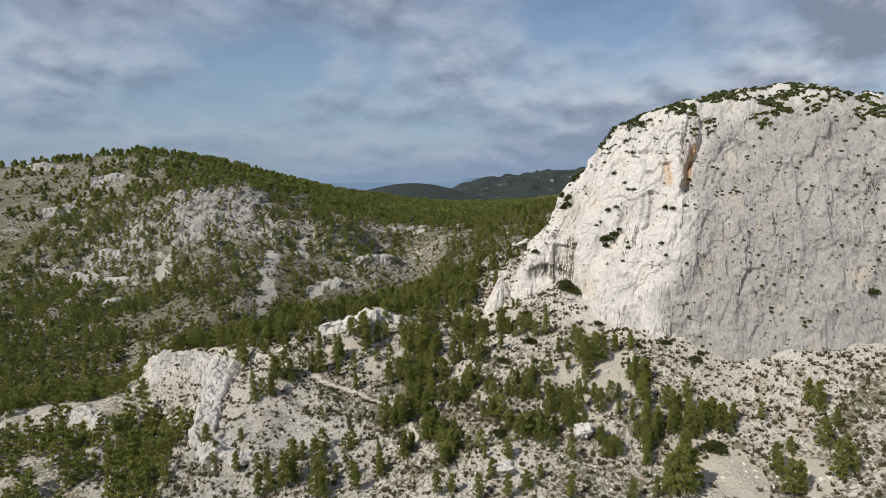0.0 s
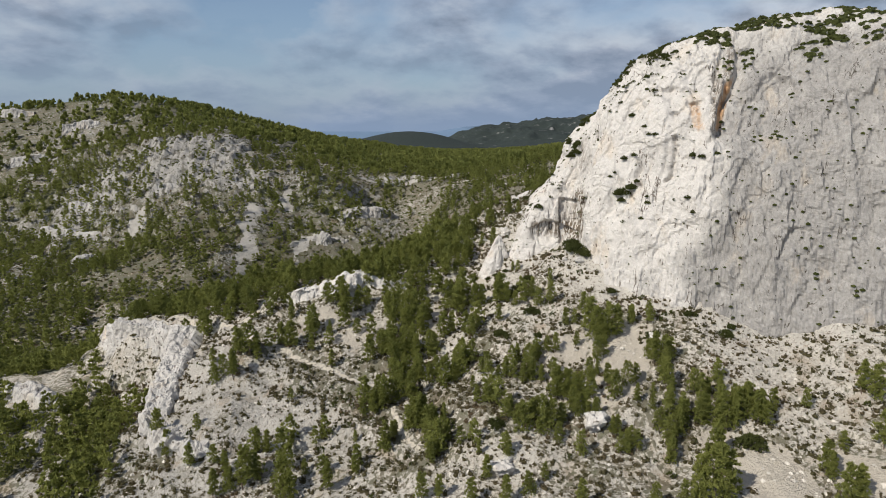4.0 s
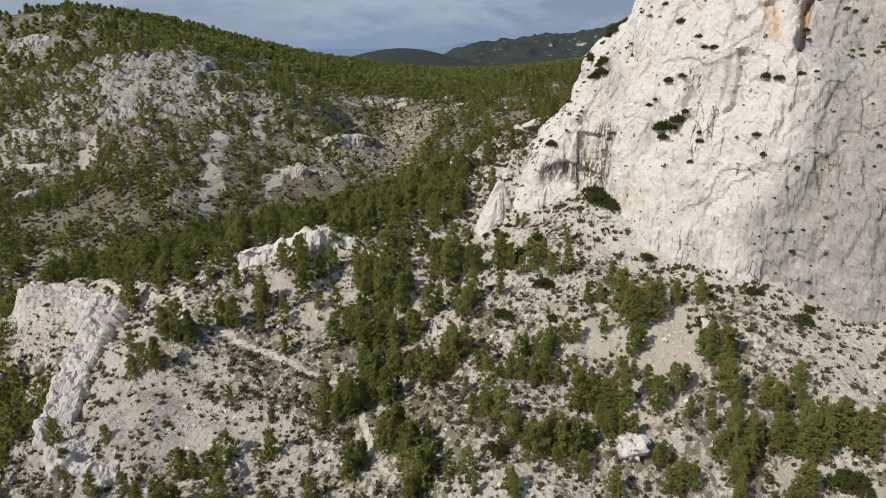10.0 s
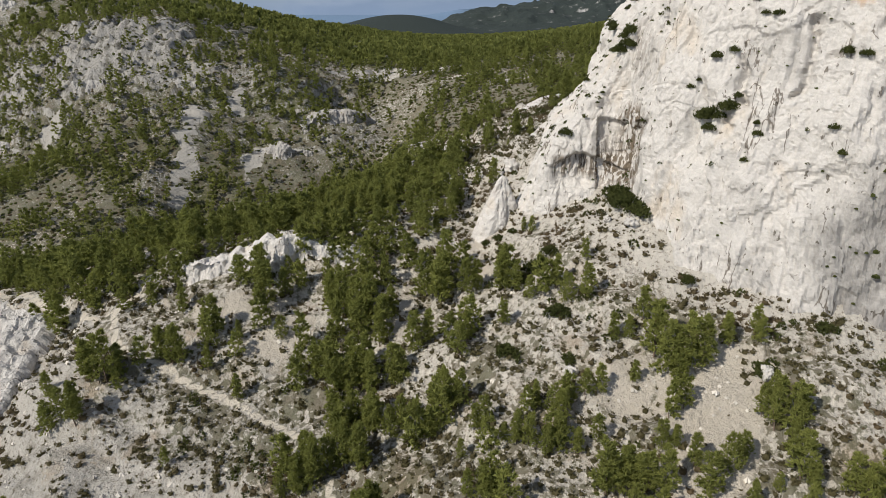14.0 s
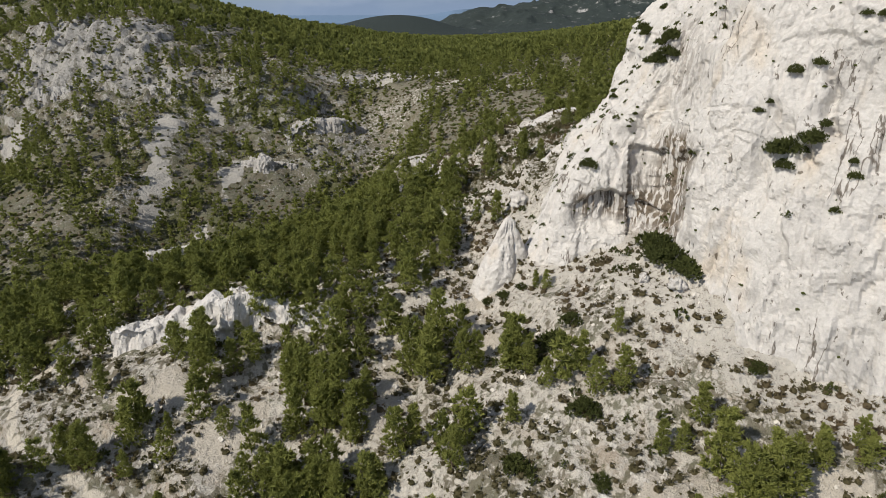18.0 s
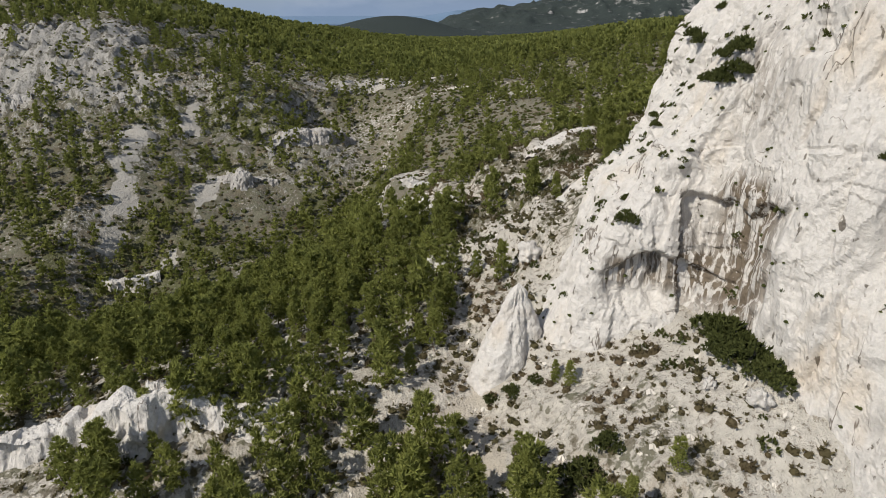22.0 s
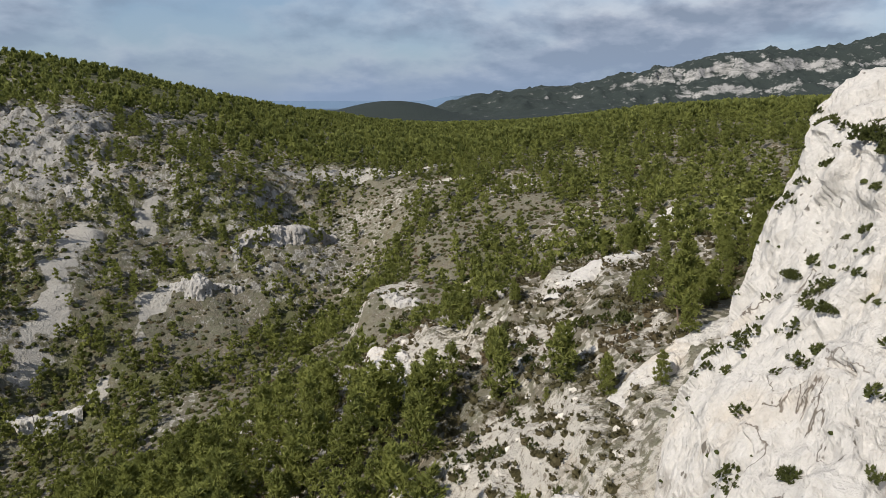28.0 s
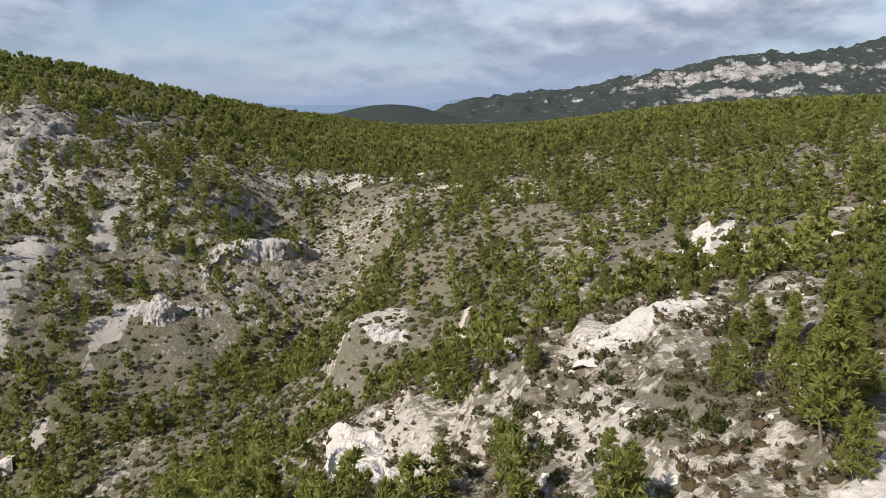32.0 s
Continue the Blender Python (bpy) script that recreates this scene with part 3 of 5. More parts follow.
# The great white face: foot, middle, rim, crest and back, from its north-west corner round to the south-east.
FOOT = ((36, 46, 18), (18, 24, 12), (10.5, 9, 5), (10, -1, 3), (24, -6, 7), (28, -17, 3), (34, -30, -1), (50, -39.5, -3), (66, -48.5, -9), (96, -58, -2), (130, -70, 0), (200, -95, 0))
LOW = ((37, 42, 27), (20, 20, 21), (15.5, 8, 17), (15, -1, 15.5), (27, -4.5, 17), (30.5, -14, 17), (36.5, -25.5, 16), (52.5, -35, 20), (69, -43, 18), (97, -52, 22), (131, -65, 22), (200, -90, 20))
MIDDLE = ((39, 40, 33), (26.5, 27, 31), (23, 10, 29), (23.5, 2, 29), (29, -3, 33), (34, -12, 33), (41, -20, 38), (57, -29, 43), (74, -36, 43), (99, -44, 44), (132, -57, 42), (198, -82, 36))
RIM = ((44, 36, 42), (30, 24.5, 41.5), (30.5, 10, 42), (34, 3, 50), (39, -3, 58), (44, -7, 63.5), (53, -11, 67.5), (68, -14.5, 70), (82, -19, 72.5), (98, -24, 73), (128, -40, 65), (190, -68, 52))
CREST = ((60, 46, 45), (46, 27, 49), (47, 16, 55), (50, 10, 60), (55, 7, 65), (61, 5, 69), (68, 4, 73), (80, 3, 76.5), (93, 1, 78.5), (110, -3, 77), (140, -14, 70), (200, -44, 56))
BACK = ((70, 70, 18), (70, 66, 18), (72, 64, 18), (75, 60, 18), (80, 60, 18), (86, 60, 18), (92, 60, 18), (104, 58, 18), (118, 56, 18), (136, 52, 18), (170, 40, 18), (230, 10, 18))


# ---- cover of the ground ----
PATHS = (
    ((-112, 8), (-92, -4), (-80, -13), (-70, -17), (-67, -24), (-62, -28), (-52, -32), (-41, -37), (-33, -41), (-29, -43.5)),
    ((-70, -17), (-67, -10), (-65, -2), (-64, 6)),
    ((-24, -50), (-22, -57), (-20, -62), (-16, -67)),
    ((-36, 62), (-34, 70), (-33, 80), (-38, 92)),
    ((7, 143), (4.5, 130), (6, 110), (7, 92), (9, 80), (9, 66)),
)
# clean rock or rubble: place, size, turn
SLABS = (
    (55, 118, 5, 22, 0.05), (58, 93, 5, 3, 0.3), (81, 115, 5, 8, 0.2),
    (-6, 60, 5, 10, 0.3), (18, 62, 5, 4, 0.2), (13, 48, 4, 6, 0.2), (6, 28, 7, 8, 0.4), (30, 232, 16, 5, 0.1), (-40, 285, 45, 6, 0.05), (5, 255, 14, 4, 0.2),
    (-78, -42, 12, 14, 0.2), (-50, -52, 16, 6, -0.2), (3, -76, 6, 5, 0.2), (-195, 262, 45, 24, 0.3), (-188, 236, 38, 16, 0.3), (-250, 235, 26, 26, 0.2), (-150, 235, 20, 8, 0.5), (-14, 150, 7, 9, 0.4),
)
def near_path(x, y):
    best = np.full(np.shape(x), 1e9)
    for line in PATHS:
        for (ax, ay), (bx, by) in zip(line, line[1:]):
            t = np.clip(((x - ax) * (bx - ax) + (y - ay) * (by - ay)) / ((bx - ax) ** 2 + (by - ay) ** 2), 0, 1)
            best = np.minimum(best, np.hypot(x - ax - t * (bx - ax), y - ay - t * (by - ay)))
    return best


# carpets of low dark scrub
CARPETS = (
    (-43, -42, 8, 5, 0.1), (-36, -46, 6, 4, 0.3), (-29, -36, 5, 3, 0.1), (-50, -33, 6, 4, 0.3), (0, -60, 5, 4, 0), (2, -38, 5, 3.5, 0.2), (40, -50, 4, 3, 0.4), (-14, -54, 5, 3, 0.2),
    (7, -62, 5, 3, 0.2), (-5, -64, 6, 4, 0.3), (-18, -72, 6, 3.5, 0.1), (6, -79, 5, 3, 0), (56, -77, 5, 3, 0.3), (-50, -48, 5, 3, 0.2), (8, 31, 7, 7, 0.3), (-8, 36, 8, 7, 0.2), (90, -75, 9, 5, 0.3),
    (-30, -52, 8, 4, -0.3), (-64, -30, 6, 4, 0), (-80, -58, 8, 4, 0.3), (-110, -12, 8, 5, 0.3), (-128, -10, 9, 6, 0.3), (35, 46, 12, 9, 0.3), (-20, 108, 16, 12, 0.2),
    (2, 48, 7, 6, 0.2), (14, 56, 6, 4, 0.2), (20, 44, 6, 6, 0.3), (0, 175, 18, 12, 0.1), (26, 75, 12, 6, 0.2), (-48, 130, 14, 12, 0.4), (20, 190, 20, 12, 0.0))


def carpet_at(x, y):
    out = np.zeros(np.shape(x))
    for cx, cy, rx, ry, turn in CARPETS:
        out = np.maximum(out, np.minimum(1, 1.3 * bump(x, y, cx, cy, rx, ry, 1.0, turn)))
    return out


def slab_at(x, y):
    out = np.zeros(np.shape(x))
    for cx, cy, rx, ry, turn in SLABS:
        out = np.maximum(out, np.minimum(0.8, 1.2 * bump(x, y, cx, cy, rx, ry, 1.0, turn)))
    return out


def near_foot(x, y):
    best = np.full(np.shape(x), 1e9)
    for (ax, ay, _), (bx, by, _) in zip(FOOT, FOOT[1:]):
        t = np.clip(((x - ax) * (bx - ax) + (y - ay) * (by - ay)) / ((bx - ax) ** 2 + (by - ay) ** 2), 0, 1)
        best = np.minimum(best, np.hypot(x - ax - t * (bx - ax), y - ay - t * (by - ay)))
    return best


def woods_at(x, y):
    """How densely pines stand, 0 to 1."""
    clump = fbm(x / 15, y / 15, 0, 3, 41)
    north = smooth(3, 15, y) * (1 - smooth(42, 66, y)) * smooth(-125, -95, x) * (1 - smooth(-8, 2, x)) * (0.85 + 0.30 * clump)
    valley = smooth(55, 75, y) * (1 - smooth(195, 215, y)) * (1 - smooth(-25, -5, x)) * (0.56 + 0.8 * clump)
    west = (1 - smooth(-118, -106, x)) * smooth(-120, -95, y) * (1 - smooth(2, 20, y)) * (0.42 + 0.75 * clump)
    hill = smooth(195, 225, y) * (1 - smooth(280, 320, y)) * (1 - smooth(-60, -30, x)) * (0.52 + 0.8 * clump) + 0.35 * (1 - smooth(-215, -180, x)) * smooth(60, 100, y) * (1 - smooth(270, 310, y))
    top = smooth(285, 330, y) * (1 - smooth(-80, -40, x)) * (0.46 + 0.75 * clump) * (0.3 + 0.7 * smooth(-360, -270, x + 0.25 * (y - 300)))
    plateau = smooth(-30, 10, x) * smooth(45, 75, y) * (0.20 + 0.75 * clump + 0.35 * smooth(160, 300, y)) + bump(x, y, 40, 48, 14, 15, 0.9) + bump(x, y, 60, 75, 25, 20, 0.5)
    back = smooth(250, 300, y) * smooth(-90, -30, x) * (0.72 + 0.35 * clump)
    front = bump(x, y, -24, -6, 13, 8, 0.5) + bump(x, y, -73, -4, 13, 9, 1.0)
    gully = bump(x, y, -109, -27, 8, 10, 1.3) + bump(x, y, -104, -42, 8, 12, 1.3) + bump(x, y, -97, -58, 8, 9, 1.3) + smooth(-120, -140, x) * smooth(0, 12, y) * (1 - smooth(60, 90, y)) * (0.55 + 0.6 * clump)
    bare = bump(x, y, -114, -6, 8, 6, 1.1) + bump(x, y, -103, -15, 9, 6, 1.2) + bump(x, y, -132, -16, 12, 7, 0.35) + bump(x, y, 54, 120, 10, 19, 1.0) + bump(x, y, 57, 94, 8, 5, 1.0) + bump(x, y, -190, 252, 52, 38, 1.0) + bump(x, y, -16, 138, 15, 14, 0.9) + bump(x, y, -85, 186, 24, 12, 0.8) + bump(x, y, -60, 212, 24, 13, 0.7) + bump(x, y, 2, 66, 17, 13, 0.9) + bump(x, y, 24, 62, 13, 10, 0.9) + bump(x, y, 52, 130, 13, 14, 0.8) + bump(x, y, 6, 28, 14, 15, 0.45) + bump(x, y, 15, -12, 16, 16, 1.2) + bump(x, y, -75, -40, 22, 16, 0.6) + bump(x, y, -60, 262, 70, 14, 0.35)
    return np.clip(north + valley + west + hill + top + plateau + back + front + gully - bare, 0, 1) * (1 - scree_at(x, y))


def growing(start, stop, step, ratio):
    out, at = [], start
    while (stop - at) * (1 if stop > start else -1) > 0:
        step *= ratio
        at += step if stop > start else -step
        out.append(at)
    return out


# ---- ground, one sheet to the horizon ----
gx = np.array(sorted(growing(-250, -4700, 1.0, 1.085) + list(np.arange(-250, 150.1, 1.1)) + growing(150.3, 4700, 0.9, 1.085)))
gy = np.array(sorted(growing(-98, -900, 1.0, 1.2) + list(np.arange(-98, 300.1, 1.1)) + growing(300.2, 4700, 1.1, 1.05)))
X, Y = (a.ravel() for a in np.meshgrid(gx, gy))
Z = height(X, Y)
grid = Z.reshape(len(gy), len(gx))
STEEP = np.hypot(np.gradient(grid, gy, axis=0), np.gradient(grid, gx, axis=1)).ravel()
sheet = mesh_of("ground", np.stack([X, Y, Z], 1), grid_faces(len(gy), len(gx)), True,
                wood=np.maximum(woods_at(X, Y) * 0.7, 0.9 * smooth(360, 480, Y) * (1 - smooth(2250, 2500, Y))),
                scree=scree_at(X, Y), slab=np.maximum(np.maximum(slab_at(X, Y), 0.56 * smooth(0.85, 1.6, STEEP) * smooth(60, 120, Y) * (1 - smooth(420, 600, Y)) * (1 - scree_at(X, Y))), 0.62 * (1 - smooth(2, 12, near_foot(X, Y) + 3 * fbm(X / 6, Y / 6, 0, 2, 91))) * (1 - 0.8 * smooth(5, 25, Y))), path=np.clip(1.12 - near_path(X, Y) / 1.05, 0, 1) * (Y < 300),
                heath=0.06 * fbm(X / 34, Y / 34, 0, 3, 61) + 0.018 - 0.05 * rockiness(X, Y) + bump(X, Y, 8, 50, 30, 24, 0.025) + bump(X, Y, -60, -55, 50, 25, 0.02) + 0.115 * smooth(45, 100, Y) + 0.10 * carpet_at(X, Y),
                # negative bare keeps the far hill at its dark, cloud-shaded tone
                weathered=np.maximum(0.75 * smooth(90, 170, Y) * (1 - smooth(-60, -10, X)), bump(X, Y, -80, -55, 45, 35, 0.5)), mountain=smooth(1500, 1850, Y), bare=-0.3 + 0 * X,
                # strip of sea at the horizon, its haze included in the tint
                hazy_sea=smooth(3000, 3300, Y) * (1 - smooth(-100, 250, X - 0.03 * Y)))
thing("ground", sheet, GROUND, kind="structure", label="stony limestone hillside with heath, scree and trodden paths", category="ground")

# the mountain chain in the distance
MX, MY = np.meshgrid(np.linspace(-320, 3300, 420), np.linspace(2140, 3120, 150))
MZ = mountain_height(MX.ravel(), MY.ravel()).reshape(MX.shape)
dz = np.hypot(np.gradient(MZ, axis=0) / 6.58, np.gradient(MZ, axis=1) / 8.64)
flat = {key: np.zeros(MX.size) for key in ("wood", "scree", "slab", "path", "heath", "weathered", "hazy_sea")}
chain = mesh_of("mountain_range", np.stack([MX, MY, MZ], -1).reshape(-1, 3), grid_faces(*MX.shape), True, mountain=np.ones(MX.size), bare=(0.22 * smooth(0.7, 1.7, dz) - 0.11).ravel(), **flat)
thing("mountain_range", chain, GROUND, kind="structure", label="distant rugged mountain chain with pale cliff bands", category="mountains")

# ---- cliffs and crags ----
def loft(rails, knots, columns, rows):
    """Points on a sheet through the rails (each a list of stations), rows from the first rail to the last."""
    n = len(rails[0])
    along = np.linspace(0, n - 1, columns)
    lines = np.stack([spline(np.arange(n), rail, along) for rail in rails])
    at = np.linspace(0, 1, rows)
    flat = spline(knots, lines.reshape(len(rails), -1), at)
    return flat.reshape(rows, columns, 3)


def normals_of(p):
    n = np.cross(np.gradient(p, axis=1), np.gradient(p, axis=0))
    return n / np.maximum(np.linalg.norm(n, axis=2, keepdims=True), 1e-9)


def facets(x, y, z, seed, jump, tilt, crisp=22):
    """Broken faces: cells of rock, each stepped out or back and tilted its own way."""
    ix, iy, iz = (np.floor(a).astype(np.int64) for a in (x, y, z))
    weight, out = np.full(x.shape, 1e-12), np.zeros(x.shape)
    for dx in (-1, 0, 1):
        for dy in (-1, 0, 1):
            for dz in (-1, 0, 1):
                cx, cy, cz = ix + dx, iy + dy, iz + dz
                ux, uy, uz = (a - c - 0.5 - 0.45 * lattice(cx, cy, cz, seed + k) for k, (a, c) in enumerate(((x, cx), (y, cy), (z, cz))))
                d = ux * ux + uy * uy + uz * uz
                level = jump * lattice(cx, cy, cz, seed + 4) + tilt * (ux * lattice(cx, cy, cz, seed + 5) + uy * lattice(cx, cy, cz, seed + 6) + uz * lattice(cx, cy, cz, seed + 7))
                w = np.exp(-crisp * d)
                out, weight = out + w * level, weight + w
    return out / weight


def weather(p, n, big, small, seed, upright=1.0, size=1.0):
    """Broken faces, joints, flutes and ledges pushed into a sheet along the normals n."""
    x, y, z = p[..., 0], p[..., 1], p[..., 2]
    wx, wy, wz = (1.0 * fbm(x / 6, y / 6, z / 8, 4, seed + k) for k in (51, 52, 53))
    d = big * 0.85 * fbm(x / 15, y / 15, z / 24, 3, seed)
    d = d + big * facets((x + wx) / (9 * size), (y + wy) / (9 * size), (z + wz) / (34 * size), seed + 60, 0.24, 0.55, 34)
    d = d + big * facets((x + 0.6 * wx) / (3.4 * size), (y + 0.6 * wy) / (3.4 * size), (z + 0.6 * wz) / (13 * size), seed + 70, 0.12, 0.34, 40)
    d = d + small * facets(x / 1.3 + 0.3 * wx, y / 1.3 + 0.3 * wy, z / 2.6 + 0.3 * wz, seed + 80, 0.35, 0.8, 30)
    joint = np.abs(value_noise((x + 0.35 * wx) / 5, (y + 0.35 * wy) / 5, z / 70, seed + 13))
    d = d - big * 0.3 * upright * np.exp(-(joint / 0.016) ** 2) * smooth(0.1, 0.6, value_noise(x / 16, y / 16, z / 14, seed + 14))
    # flakes: sheets of rock that have come away, with sharp edges
    for k, (wide, tall, deep) in enumerate(((12, 17, 0.20), (6, 8, 0.11), (2.6, 3.2, 0.06))):
        level = fbm((x + 0.3 * wx) / (wide * size), (y + 0.3 * wy) / (wide * size), (z + 0.3 * wz) / (tall * size), 3, seed + 110 + 7 * k)
        d = d + big * deep * (smooth(-0.03, 0.03, level - 0.15) - smooth(-0.03, 0.03, -0.28 - level))
    bed = np.abs(value_noise(x / 24, y / 24, (z + wz) / 7, seed + 19))
    d = d - big * 0.12 * np.exp(-(bed / 0.035) ** 2) * smooth(0.1, 0.5, value_noise(x / 12, y / 12, z / 10, seed + 20))
    d = d + small * 0.8 * fbm(x / 1.7, y / 1.7, z / 2.6, 4, seed + 23)
    return p + n * d[..., None], d


def crag(name, rails, knots, columns, rows, big, small, seed, lichen, stain_shade=0.0, upright=1.0, dent=None, size=1.0, rust=None, **tags):
    p = loft(rails, knots, columns, rows)
    n = normals_of(p)
    if dent is not None:
        p = dent(p)
    p, d = weather(p, n, big, small, seed, upright, size)
    x, y, z = (p[..., k] for k in range(3))
    grey = (lichen(x, y, z) if callable(lichen) else np.full(x.shape, lichen)).ravel()
    dirt_shade = (stain_shade(x, y, z) if callable(stain_shade) else np.full(x.shape, stain_shade)).ravel()
    me = mesh_of(name, p.reshape(-1, 3), grid_faces(rows, columns)[:, ::-1], False, lichen=grey, stain_shade=dirt_shade, rust=(rust(x, y, z) if rust else 0 * x).ravel())
    return thing(name, me, LIMESTONE, **tags), p


# Cracks and chimneys in the face: half width, depth, and the line they follow.
CRACKS = (
    (0.8, 2.6, ((68.5, -16, 69), (67.6, -18.8, 65), (66, -20, 60), (62, -27.5, 53.6), (60.4, -29.5, 49), (59.4, -31, 44), (57.8, -33.5, 40.4))),
    (0.6, 2.0, ((62.7, -19, 64.5), (61, -23.4, 57), (58.7, -28.3, 50))),
    (0.55, 1.6, ((50.9, -26, 42), (50.7, -27, 40.6), (50.1, -27.8, 36.8), (49, -28.5, 33), (47.6, -28.4, 30.9))),
    (0.6, 1.8, ((42.1, -21.3, 37), (41.6, -23, 32.3), (41.9, -24.6, 30))),
    (0.5, 1.4, ((50.6, -23, 48.4), (52.9, -24.5, 49.7), (55.9, -24.3, 51.7), (57.4, -24.9, 52))),
    (0.4, 1.2, ((55.4, -24, 51.8), (55, -27.3, 46.9), (54.3, -28.3, 44.3))),
    (0.5, 1.4, ((52.8, -29.4, 38.1), (57.6, -34, 37.8))),
    (0.6, 1.5, ((25.6, 1, 31), (25.9, 0.3, 29), (26.9, -1.1, 23.5), (27.4, -2.3, 18.4), (26.8, -2.6, 13.4))),
    (0.45, 1.3, ((33.8, -2.7, 43.2), (33, -7.6, 39.7))),
    (0.45, 1.3, ((31.9, -0.3, 39.5), (30.7, -2.4, 34.9))),
    (0.4, 1.0, ((33.5, -19.4, 22.8), (33, -20.2, 18.1), (32.6, -20.6, 15))),
    (0.6, 1.1, ((31.2, -19.2, 18), (31.1, -19.6, 15))),
    (0.35, 0.9, ((22.5, 9, 31), (22.5, 5, 28.5), (24.4, 2, 27), (25.9, 0.3, 25))),
    (0.45, 1.1, ((37.3, -18.6, 33.4), (37.8, -20, 30), (39.4, -22.4, 27.9), (42, -26, 24))),
    (0.5, 1.0, ((52, -33.7, 28), (53.1, -35.2, 23.9))),
)
EDGE_Z, EDGE_X = (36, 40.4, 44, 49, 53.6, 60, 65, 72), (57, 57.8, 59.4, 60.4, 62, 65.6, 67.4, 69.5)


def alcove(p):
    """The shallow cave behind the pinnacle, its brow, the streaked recess beside it, and the great corner above."""
    x, y, z = p[..., 0], p[..., 1], p[..., 2]
    lip = np.interp(x, (14, 17.4, 20, 24, 27), (13.6, 16.0, 17.2, 16.9, 15.2)) + 0.35 * fbm(x / 3, y / 3, 0, 3, 88)
    push = 1.7 * smooth(14.2, 16.8, x) * smooth(28.6, 26.6, x) * (y > -7) * smooth(lip + 0.35, lip - 0.35, z) * smooth(9.0, 12.6, z)
    top = np.interp(y, (-18, -14, -8, -4), (27, 26.5, 23.4, 24.6)) + 0.8 * fbm(x / 3, y / 3, 0, 3, 89)
    push = push + 1.2 * smooth(-13.5, -12, y) * smooth(-1.2, -2.4, y) * (x > 24) * (x < 40) * smooth(top + 0.5, top - 0.5, z) * smooth(6, 11, z)
    edge = np.interp(z, EDGE_Z, EDGE_X) + 0.5 * fbm(z / 4, 0, 0, 3, 87)
    push = push + 2.6 * smooth(-0.5, 0.5, x - edge) * np.exp(-(np.maximum(x - edge, 0) / 20) ** 2) * smooth(37, 47, z) * smooth(73, 68, z) * (y < 5)
    jitter = [0.55 * fbm(x / 2.2, y / 2.2, z / 2.2, 3, 140 + k) for k in range(3)]
    for wide, deep, line in CRACKS:
        best = np.full(x.shape, 1e9)
        for a, b in zip(line, line[1:]):
            a, ab = np.array(a, float), np.array(b, float) - np.array(a, float)
            q = np.stack([x + jitter[0], y + jitter[1], z + jitter[2]], -1) - a
            t = np.clip((q @ ab) / (ab @ ab), 0, 1)
            best = np.minimum(best, np.sqrt((q[..., 0] - t * ab[0]) ** 2 + 0.3 * (q[..., 1] - t * ab[1]) ** 2 + (q[..., 2] - t * ab[2]) ** 2))
        push = push + deep * np.exp(-(best / wide) ** 2) * (y < 14)
    n = normals_of(p)
    return p - n * push[..., None]


def face_lichen(x, y, z):
    side = x - 49.0 - 0.25 * z + 2.5 * fbm(x / 7, y / 7, z / 14, 3, 77)
    return 0.08 + 0.85 * smooth(-4, 7, side) * (1 - 0.75 * np.exp(-((x - 128) / 14) ** 2)) * smooth(85, 60, z) + 0.25 * smooth(0.1, 0.5, fbm(x / 6, y / 6, z / 9, 3, 78))


def face_stain_shade(x, y, z):
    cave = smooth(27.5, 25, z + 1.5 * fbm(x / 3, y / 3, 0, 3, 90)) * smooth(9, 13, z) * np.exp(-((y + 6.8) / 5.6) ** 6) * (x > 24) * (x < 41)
    # under the brow: streaks, with the overhang's shadow put into the colour
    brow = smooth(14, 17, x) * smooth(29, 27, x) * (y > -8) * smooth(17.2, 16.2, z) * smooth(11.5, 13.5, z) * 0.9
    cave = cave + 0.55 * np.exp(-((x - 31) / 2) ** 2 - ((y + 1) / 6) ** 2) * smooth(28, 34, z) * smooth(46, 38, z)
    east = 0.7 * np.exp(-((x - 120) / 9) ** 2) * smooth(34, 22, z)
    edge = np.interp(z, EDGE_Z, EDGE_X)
    # shade inside the deep chimney, painted as a dark band along it
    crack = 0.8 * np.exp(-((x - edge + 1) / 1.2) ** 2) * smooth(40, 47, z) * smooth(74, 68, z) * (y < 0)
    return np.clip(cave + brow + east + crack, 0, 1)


def face_rust(x, y, z):
    edge = np.interp(z, EDGE_Z, EDGE_X)
    rust = 1.0 * np.exp(-((x - edge - 1.2) / 1.6) ** 2) * smooth(42, 46, z) * smooth(62, 56, z) + 0.7 * np.exp(-((x - 55.5) / 2.2) ** 2) * smooth(42, 46, z) * smooth(54, 51, z)
    return np.clip(rust * (y < 0) + 0.35 * smooth(9, 13, z) * smooth(20, 14, z) * (x > 14) * (x < 30) * (y > -8), 0, 1)


_, CLIFF = crag("cliff", (FOOT, LOW, MIDDLE, RIM, CREST, BACK), (0, 0.16, 0.40, 0.72, 0.86, 1), 600, 290, 1.9, 0.20, 100, face_lichen, face_stain_shade, 0.15, alcove, 1.0, face_rust,
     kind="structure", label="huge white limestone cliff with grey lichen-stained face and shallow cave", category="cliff")


